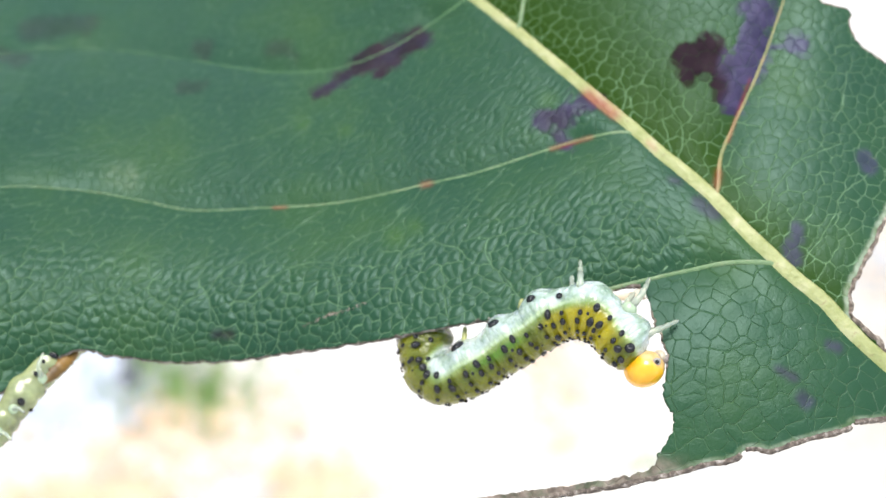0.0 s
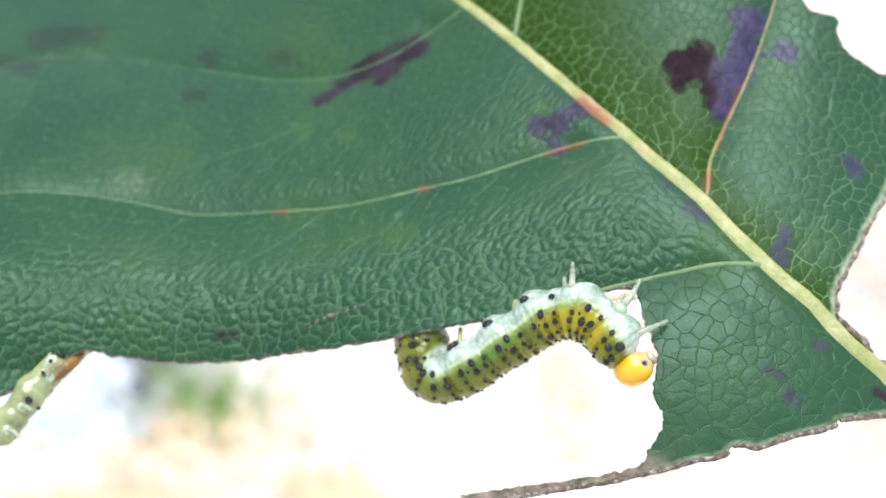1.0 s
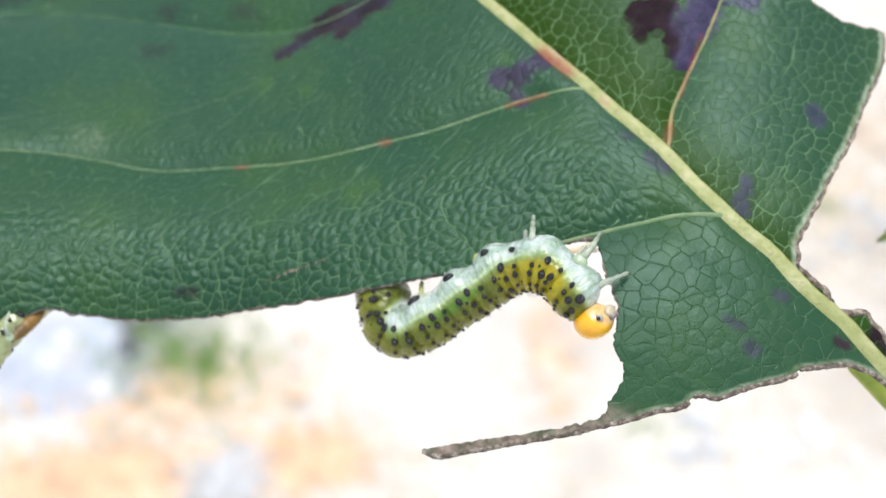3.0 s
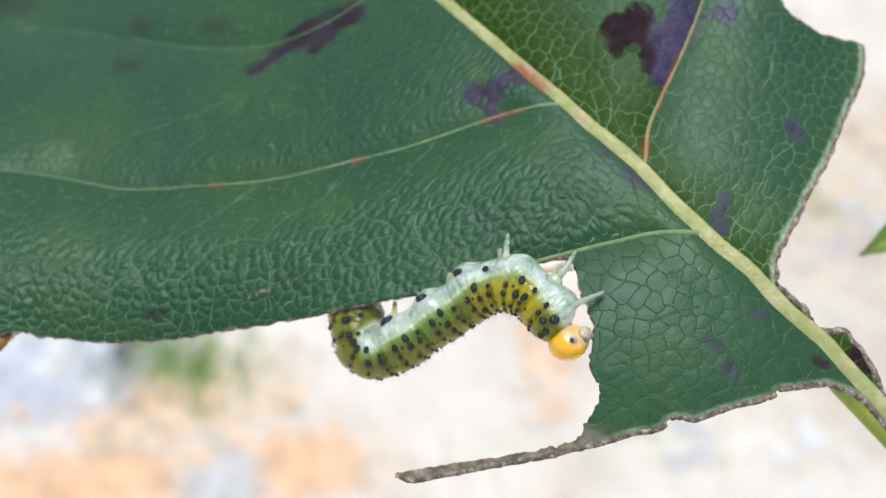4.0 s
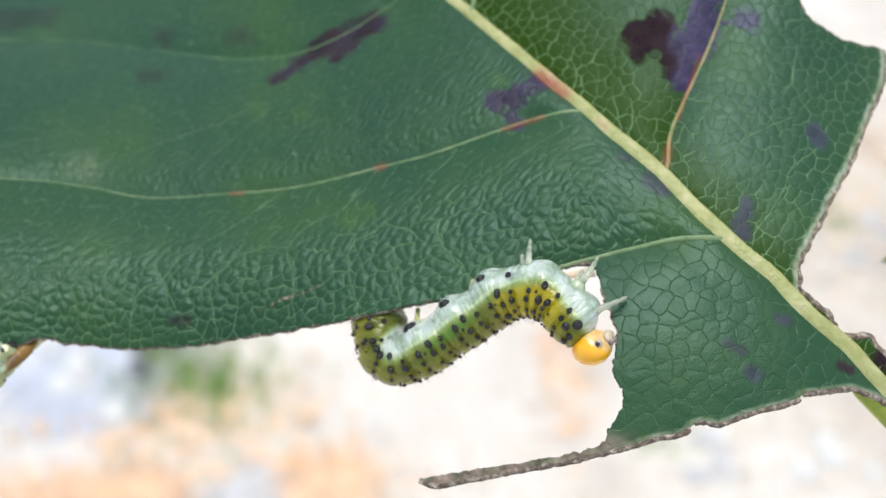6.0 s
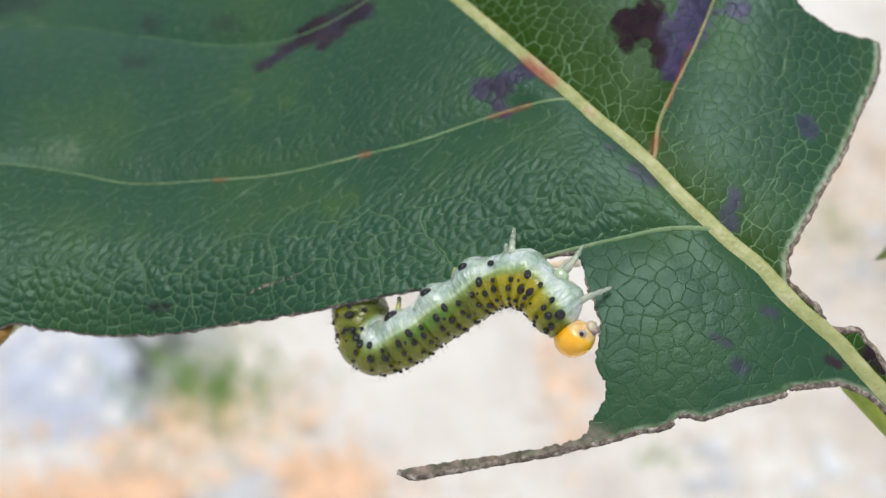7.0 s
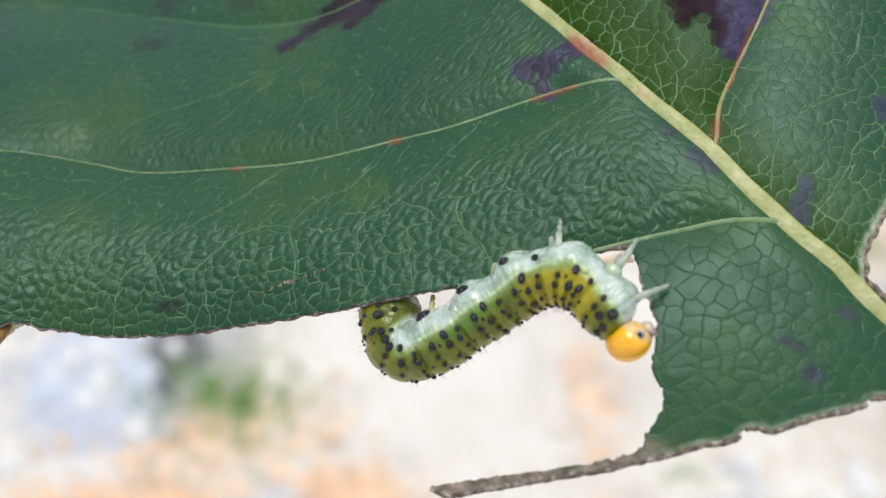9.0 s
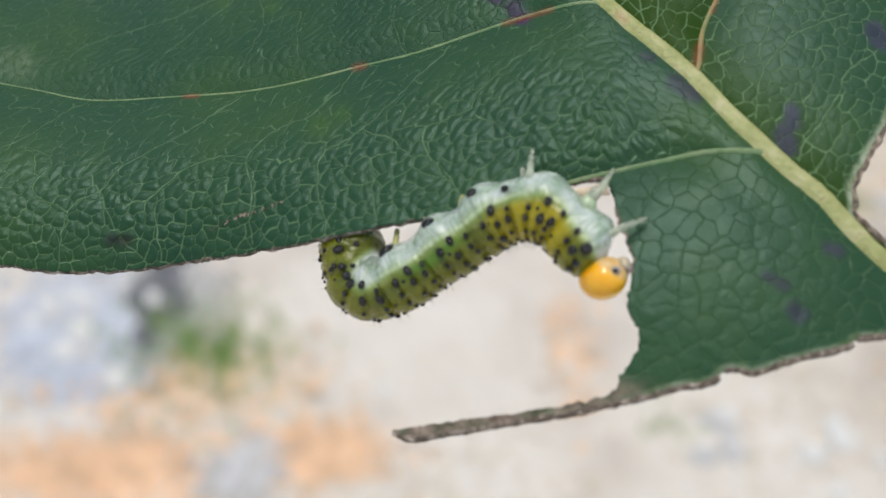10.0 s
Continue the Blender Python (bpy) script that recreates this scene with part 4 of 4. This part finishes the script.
# ---- the stalk behind the leaf's base ----
def stalk_mesh():
    pts = [(20.0, -4.3, 2.6), (21.3, -5.6, 2.3), (22.6, -7.0, 2.3), (23.8, -8.3, 2.5), (25.4, -10.1, 2.6), (29, -14.5, 2.0), (36, -26, -6), (40, -60, -55), (40, -150, -200), (36, -330, -390)]
    p = spline(pts, 160)
    r = [(0.62 + 1.2 * max(0, i / 159 - 0.35)) * MM * (1 + 0.05 * noise.noise((i * 0.3, 0, 0))) for i in range(160)]
    r[0] = 0.2 * MM
    v, f = tube(p * MM, r, 14)
    me = mesh_of("stalk", v, f, M_STEM)
    me.attributes.new("rust", "FLOAT", "POINT")
    return me


stem = thing("rose_stalk", "smooth yellow-green rose stalk rising behind the leaf", "plant stalk")
part("stalk", stalk_mesh(), stem)

# ---- ground: pale dry ground below the shrub, with litter ----
def ground_level(x, y):
    return 0.010 * noise.noise((x * 5, y * 5, 0)) + 0.015 * noise.noise((x, y, 4)) if abs(x) < 3 and abs(y) < 3 else 0.0


def ground_mesh():
    ax = np.concatenate([-np.geomspace(300, 2.2, 14), np.linspace(-2, 2, 121), np.geomspace(2.2, 300, 14)])
    verts = [(x, y, ground_level(x, y)) for x in ax for y in ax]
    n = len(ax)
    faces = [(i * n + j, (i + 1) * n + j, (i + 1) * n + j + 1, i * n + j + 1) for i in range(n - 1) for j in range(n - 1)]
    k = Nodes("dry_ground")
    c = k.ramp(k.noise(9, 6, rough=0.65), (0.3, (0.50, 0.43, 0.375)), (0.5, (0.69, 0.63, 0.56)), (0.7, (0.79, 0.74, 0.68)))
    k.set(Base_Color=k.mix(k.math("MULTIPLY", k.noise(160, 5), 0.35), c, (0.46, 0.36, 0.28)), Roughness=0.9)
    k.bump(k.noise(120, 5), 0.8, 0.01)
    return mesh_of("ground", verts, faces, k.mat)


tagged(new("ground", ground_mesh()), "pale dry sandy ground below the shrub", "ground", kind="structure")


def dry_leaf_mesh(seed):
    rng = random.Random(seed)
    verts, faces = [], []
    nx, ny = 13, 7
    bend, twist = rng.uniform(0.3, 1.0), rng.uniform(-0.5, 0.5)
    for i in range(nx):
        u = i / (nx - 1)
        half = 0.32 * math.sin(math.pi * min(0.98, u * 0.96 + 0.02)) ** 0.8
        for j in range(ny):
            w = 2 * j / (ny - 1) - 1
            y = w * half
            verts.append((u - 0.5, y, 0.10 + bend * 0.35 * (u - 0.5) ** 2 + abs(w) * 0.10 + twist * y * (u - 0.5) + 0.02 * noise.noise((u * 6, w * 2, seed))))
    n = len(verts)
    verts += [(x, y, z - 0.012) for x, y, z in verts]
    for i in range(nx - 1):
        for j in range(ny - 1):
            q = (i * ny + j, (i + 1) * ny + j, (i + 1) * ny + j + 1, i * ny + j + 1)
            faces += [q, tuple(reversed([k + n for k in q]))]
    return verts, faces


def stone_mesh(seed):
    v, f = ball(1.0, 10, 14, (1, 0.8, 0.55))
    out = []
    for x, y, z in v:
        k = 1 + 0.25 * noise.noise((x + seed, y, z)) + 0.08 * noise.noise((x * 3 + seed, y * 3, z * 3))
        out.append((x * k, y * k, z * k + 0.25))
    return out, f


M_DRY = [plain("dry_leaf_tan", (0.56, 0.44, 0.33), 0.7, 0.35, 60), plain("dry_leaf_orange", (0.62, 0.43, 0.29), 0.7, 0.3, 60), plain("dry_leaf_pale", (0.68, 0.60, 0.52), 0.7, 0.3, 60)]
M_STONE = [plain("grey_stone", (0.52, 0.50, 0.49), 0.8, 0.3, 50), plain("pale_stone", (0.66, 0.64, 0.61), 0.8, 0.2, 50), plain("dark_stone", (0.13, 0.13, 0.14), 0.8, 0.3, 50)]
M_GRASS = plain("grass", (0.24, 0.38, 0.12), 0.6, 0.4, 40)
LEAVES = [mesh_of("dry_leaf", *dry_leaf_mesh(k), M_DRY[k % 3]) for k in range(6)]
STONES = [mesh_of("stone", *stone_mesh(k * 3.7), M_STONE[k % 3]) for k in range(6)]
LITTER_LABEL = {0: "tan dry leaf curled on the ground", 1: "orange-brown dry leaf on the ground", 2: "pale dry leaf on the ground"}
STONE_LABEL = {0: "grey stone lying on pale ground", 1: "pale grey stone lying on the ground", 2: "dark stone standing in for a dark smudge on the ground"}


def drop_leaf(kind, x, y, size, rng):
    ob = new("dry_leaf", LEAVES[kind + 3 * rng.randint(0, 1)])
    ob.matrix_world = pose(x, y, ground_level(x, y) - 0.0006, rng.uniform(-12, 12), rng.uniform(-12, 12), rng.uniform(0, 360)) @ Matrix.Diagonal((size, size, size, 1))
    tagged(ob, LITTER_LABEL[kind], "dry leaf", "dry leaves on the ground")


def drop_stone(kind, x, y, size, rng):
    ob = new("stone", STONES[kind + 3 * rng.randint(0, 1)])
    ob.matrix_world = pose(x, y, ground_level(x, y) - size * 0.15, 0, 0, rng.uniform(0, 360)) @ Matrix.Diagonal((size, size, size, 1))
    tagged(ob, STONE_LABEL[kind], "stone", "stones on the ground")


def litter():
    rng = random.Random(21)
    # patches: kind of leaf, middle, spread and count
    for kind, cx, cy, spread, count in [(1, -0.185, 0.345, 0.035, 12), (1, -0.070, 0.340, 0.03, 8), (0, -0.135, 0.365, 0.04, 12), (2, 0.075, 0.40, 0.015, 6), (0, 0.075, 0.405, 0.012, 4),
                                         (2, 0.0, 0.34, 0.06, 16), (2, 0.19, 0.36, 0.05, 12), (0, 0.28, 0.57, 0.05, 14), (1, 0.29, 0.60, 0.03, 4), (2, 0.33, 0.68, 0.08, 10), (2, -0.02, 0.28, 0.08, 8)]:
        for _ in range(count):
            drop_leaf(kind, cx + rng.gauss(0, spread), cy + rng.gauss(0, spread), rng.uniform(0.007, 0.013), rng)
    # the dark stones (kind 2) stand in for a dark smudge beside the grass
    for kind, cx, cy, spread, count, size in [(1, -0.215, 0.415, 0.018, 8, 0.008), (0, -0.20, 0.425, 0.02, 6, 0.007), (2, -0.159, 0.438, 0.009, 10, 0.009), (2, -0.166, 0.462, 0.006, 4, 0.009), (0, -0.101, 0.318, 0.007, 7, 0.008),
                                              (0, 0.15, 0.345, 0.012, 5, 0.007), (1, 0.215, 0.35, 0.015, 6, 0.008), (0, 0.30, 0.50, 0.03, 8, 0.008)]:
        for _ in range(count):
            drop_stone(kind, cx + rng.gauss(0, spread), cy + rng.gauss(0, spread), size * rng.uniform(0.6, 1.2), rng)
    for _ in range(22):
        x, y = rng.uniform(-0.3, 0.4), rng.uniform(0.26, 0.8)
        drop_stone(rng.choice([0, 1, 1]), x, y, rng.uniform(0.004, 0.008), rng)


def strewn_mesh(shape, cx, cy, spread_x, spread_y, count, size, seed, mat):
    """Many small scraps or pebbles, thinning out from the middle of a patch."""
    rng = random.Random(seed)
    base, quads = shape
    base = np.array(base)
    verts, faces = [], []
    for _ in range(count):
        x, y = cx + rng.gauss(0, spread_x), cy + rng.gauss(0, spread_y)
        m = np.array(pose(x, y, ground_level(x, y) - 0.0002, rng.uniform(-15, 15), rng.uniform(-15, 15), rng.uniform(0, 360)))
        v = base * size * rng.uniform(0.6, 1.4)
        faces += [tuple(k + len(verts) * len(base) for k in q) for q in quads]
        verts.append(v @ m[:3, :3].T + m[:3, 3])
    return mesh_of("strewn", np.vstack(verts), faces, mat)


SCRAP = ([(-0.5, -0.2, 0.02), (0.0, -0.3, 0.10), (0.5, 0, 0.16), (0.0, 0.3, 0.10), (-0.5, 0.2, 0.02), (0, 0, 0.03)], [(0, 1, 5), (1, 2, 5), (2, 3, 5), (3, 4, 5), (4, 0, 5)])
PEBBLE = ball(0.5, 4, 6, (1, 0.8, 0.6))
M_PEACH = plain("peach_scraps", (0.72, 0.46, 0.29), 0.75, 0.25, 90)
M_STRAW = plain("straw_scraps", (0.56, 0.48, 0.38), 0.75, 0.25, 90)
M_SLATE = plain("slate_gravel", (0.42, 0.40, 0.385), 0.8, 0.25, 90)
M_BLUISH = plain("bluish_gravel", (0.43, 0.45, 0.50), 0.8, 0.2, 90)
for name, label, shape, mat, patches in [
        ("leaf_scraps", "peach-coloured dry leaf scraps strewn on the ground", SCRAP, M_PEACH, [(-0.18, 0.320, 0.034, 0.012, 1600), (-0.068, 0.330, 0.020, 0.010, 800), (-0.145, 0.375, 0.03, 0.012, 500), (0.075, 0.402, 0.008, 0.022, 260), (0.285, 0.58, 0.05, 0.05, 600)]),
        ("leaf_scraps", "straw-yellow dry leaf scraps strewn on the ground", SCRAP, M_STRAW, [(-0.125, 0.375, 0.03, 0.016, 500), (0.20, 0.37, 0.05, 0.03, 500), (0.0, 0.30, 0.07, 0.03, 300), (0.30, 0.55, 0.06, 0.06, 3200)]),
        # the first slate patch thickens the same dark smudge
        ("gravel", "dark slate gravel on pale ground", PEBBLE, M_SLATE, [(-0.165, 0.440, 0.018, 0.020, 1100), (-0.101, 0.318, 0.010, 0.009, 420), (0.30, 0.50, 0.03, 0.02, 200)]),
        ("gravel", "pale bluish gravel on the ground", PEBBLE, M_BLUISH, [(-0.203, 0.414, 0.022, 0.020, 2800)])]:
    for k, (cx, cy, sx, sy, count) in enumerate(patches):
        ob = new(name, strewn_mesh(shape, cx, cy, sx, sy, count, 0.0058, k + count, mat))
        tagged(ob, label, name.replace("_", " "), kind="stuff")


litter()


def tuft_mesh(seed, count, spread, tall):
    rng = random.Random(seed)
    verts, faces = [], []
    for _ in range(count):
        a, d = rng.uniform(0, 6.283), rng.gauss(0, spread)
        x, y, h, lean = math.cos(a) * d, math.sin(a) * d, tall * rng.uniform(0.5, 1.1), rng.uniform(0.1, 0.8)
        w, b = rng.uniform(0.0008, 0.0016), rng.uniform(0, 6.283)
        pts = [(x + math.cos(b) * lean * h * u * u, y + math.sin(b) * lean * h * u * u, h * u * (1 - 0.25 * u * lean)) for u in (0, 0.3, 0.6, 0.85, 1.0)]
        v, f = tube(pts, [w, w, w * 0.8, w * 0.5, w * 0.1], 4, 0.35, up=(math.sin(b), -math.cos(b), 0.1))
        faces += [tuple(k + len(verts) for k in q) for q in f]
        verts += [tuple(p) for p in v]
    return mesh_of("grass_tuft", verts, faces, M_GRASS)


for seed, x, y, count, spread, tall in [(1, -0.142, 0.402, 330, 0.026, 0.010), (2, -0.122, 0.394, 260, 0.026, 0.010), (4, -0.160, 0.418, 60, 0.012, 0.012), (5, 0.118, 0.352, 16, 0.012, 0.012), (6, 0.255, 0.528, 20, 0.016, 0.016)]:
    tuft = new("grass_tuft", tuft_mesh(seed, count, spread, tall))
    tuft.matrix_world = pose(x, y, ground_level(x, y) - 0.002)
    tagged(tuft, "small green grass tuft on dry ground", "grass", "grass tufts", "stuff")


def leaflet_mesh(length, width):
    """A small toothed leaflet: its tip at the origin, its blade along +x, folded a little along the midrib."""
    nx, ny = 60, 17
    verts, faces = [], []
    for i in range(nx):
        u = i / (nx - 1)
        half = 0.5 * width * math.sin(math.pi * min(0.97, u * 0.95 + 0.004)) ** 1.15 * (1 + 0.07 * (1 - (u * 16) % 1))
        for j in range(ny):
            w = 2 * j / (ny - 1) - 1
            verts.append((u * length, w * half, 0.22 * abs(w) * half - 2.2 * (1 - u) ** 2 + 0.10 * noise.noise((u * 14, w * 4, 1.0))))
    n = len(verts)
    verts += [(x, y, z - 0.2) for x, y, z in verts]
    ring = [j for j in range(ny)] + [i * ny + ny - 1 for i in range(1, nx)] + [(nx - 1) * ny + j for j in range(ny - 2, -1, -1)] + [i * ny for i in range(nx - 2, 0, -1)]
    for i in range(nx - 1):
        for j in range(ny - 1):
            q = (i * ny + j, (i + 1) * ny + j, (i + 1) * ny + j + 1, i * ny + j + 1)
            faces += [q, tuple(reversed([k + n for k in q]))]
    faces += [(a, b, b + n, a + n) for a, b in zip(ring, ring[1:] + ring[:1])]
    n_ = Nodes("young_leaf")
    col = n_.ramp(n_.noise(500, 4), (0.3, (0.06, 0.15, 0.012)), (0.6, (0.12, 0.24, 0.022)), (0.75, (0.19, 0.29, 0.04)))
    tip = n_.node("SeparateXYZ", Vector=n_.coords()).outputs["X"]
    brown = n_.math("MULTIPLY", n_.node("MapRange", Value=tip, **{"From Min": 0.0006, "From Max": 0.0022, "To Min": 1.0, "To Max": 0.0}).outputs[0], n_.ramp(n_.noise(700, 3), (0.45, 0.2), (0.6, 0.9)))
    n_.set(Base_Color=n_.mix(brown, col, (0.10, 0.055, 0.03)), Roughness=0.4)
    n_.bump(n_.noise(1600, 4), 0.5, 0.0001)
    return mesh_of("blade", np.array(verts) * MM, faces, n_.mat)


def neighbour():
    """The tip of the next leaflet, a little way behind the chewed one, and its petiole."""
    m = FRAME @ pose(27.8 * MM, -0.4 * MM, -8.0 * MM, 0, 0, 30)
    plant = thing("rose_leaf", "bright green rose leaflet with a brownish tip behind the chewed leaf", "leaf", m)
    part("blade", leaflet_mesh(24.0, 8.0), plant)
    v, f = tube(np.array([(u * 24.0, 0, -2.2 * (1 - u) ** 2 + 0.03) for u in np.linspace(0.02, 1, 30)]) * MM, np.linspace(0.06, 0.28, 30) * MM, 8, 0.5)
    rib = mesh_of("midrib", v, f, M_STEM)
    rib.attributes.new("rust", "FLOAT", "POINT")
    part("midrib", rib, plant)
    v, f = tube(spline([(23.8, 0, 0), (28, -3, -1.5), (30, -16, -7), (24, -38, -20), (14, -58, -46)], 60) * MM, np.linspace(0.3, 0.6, 60) * MM, 10)
    stalk = mesh_of("petiole", v, f, M_STEM)
    stalk.attributes.new("rust", "FLOAT", "POINT")
    part("petiole", stalk, plant)


neighbour()


# ---- what moves: the larva's head, nodding as it chews ----
def motions():
    rest = larva_head.matrix_basis.copy()
    rows = []
    # seconds, shift in mm, turn in the leaf's plane, turn of the face towards the open side
    for t, dx, dy, turn, face in [(0.0, 0.08, 0.10, 4, 8), (0.5, 0.05, 0.07, 3, 6), (1.0, 0.03, 0.05, 2, 2), (1.5, 0.02, 0.04, 0, -8), (2.0, 0, 0, -2, -20), (2.7, 0.03, 0.04, 0, -15), (3.5, 0, 0, -4, -22), (4.0, 0, 0, -3, -20),
                                  (4.5, 0, 0, -3, -20), (5.0, 0.02, 0.02, -2, -18), (5.5, 0, 0, -2, -17), (6.2, 0.03, 0.03, 0, -13), (7.0, 0, 0, 0, -9), (7.5, 0.02, 0, 0, -6), (8.0, 0, 0, 0, 0), (8.5, 0.02, 0.02, 1, 0), (9.0, 0, 0, 0, 0), (9.5, 0, 0, 0, -4), (10.0, 0.01, 0, 0, 0)]:
        rows.append((t, pose(dx * MM, dy * MM, 0) @ rest @ pose(0, 0, 0, 0, face, turn)))
    walk(larva_head, rows)


motions()
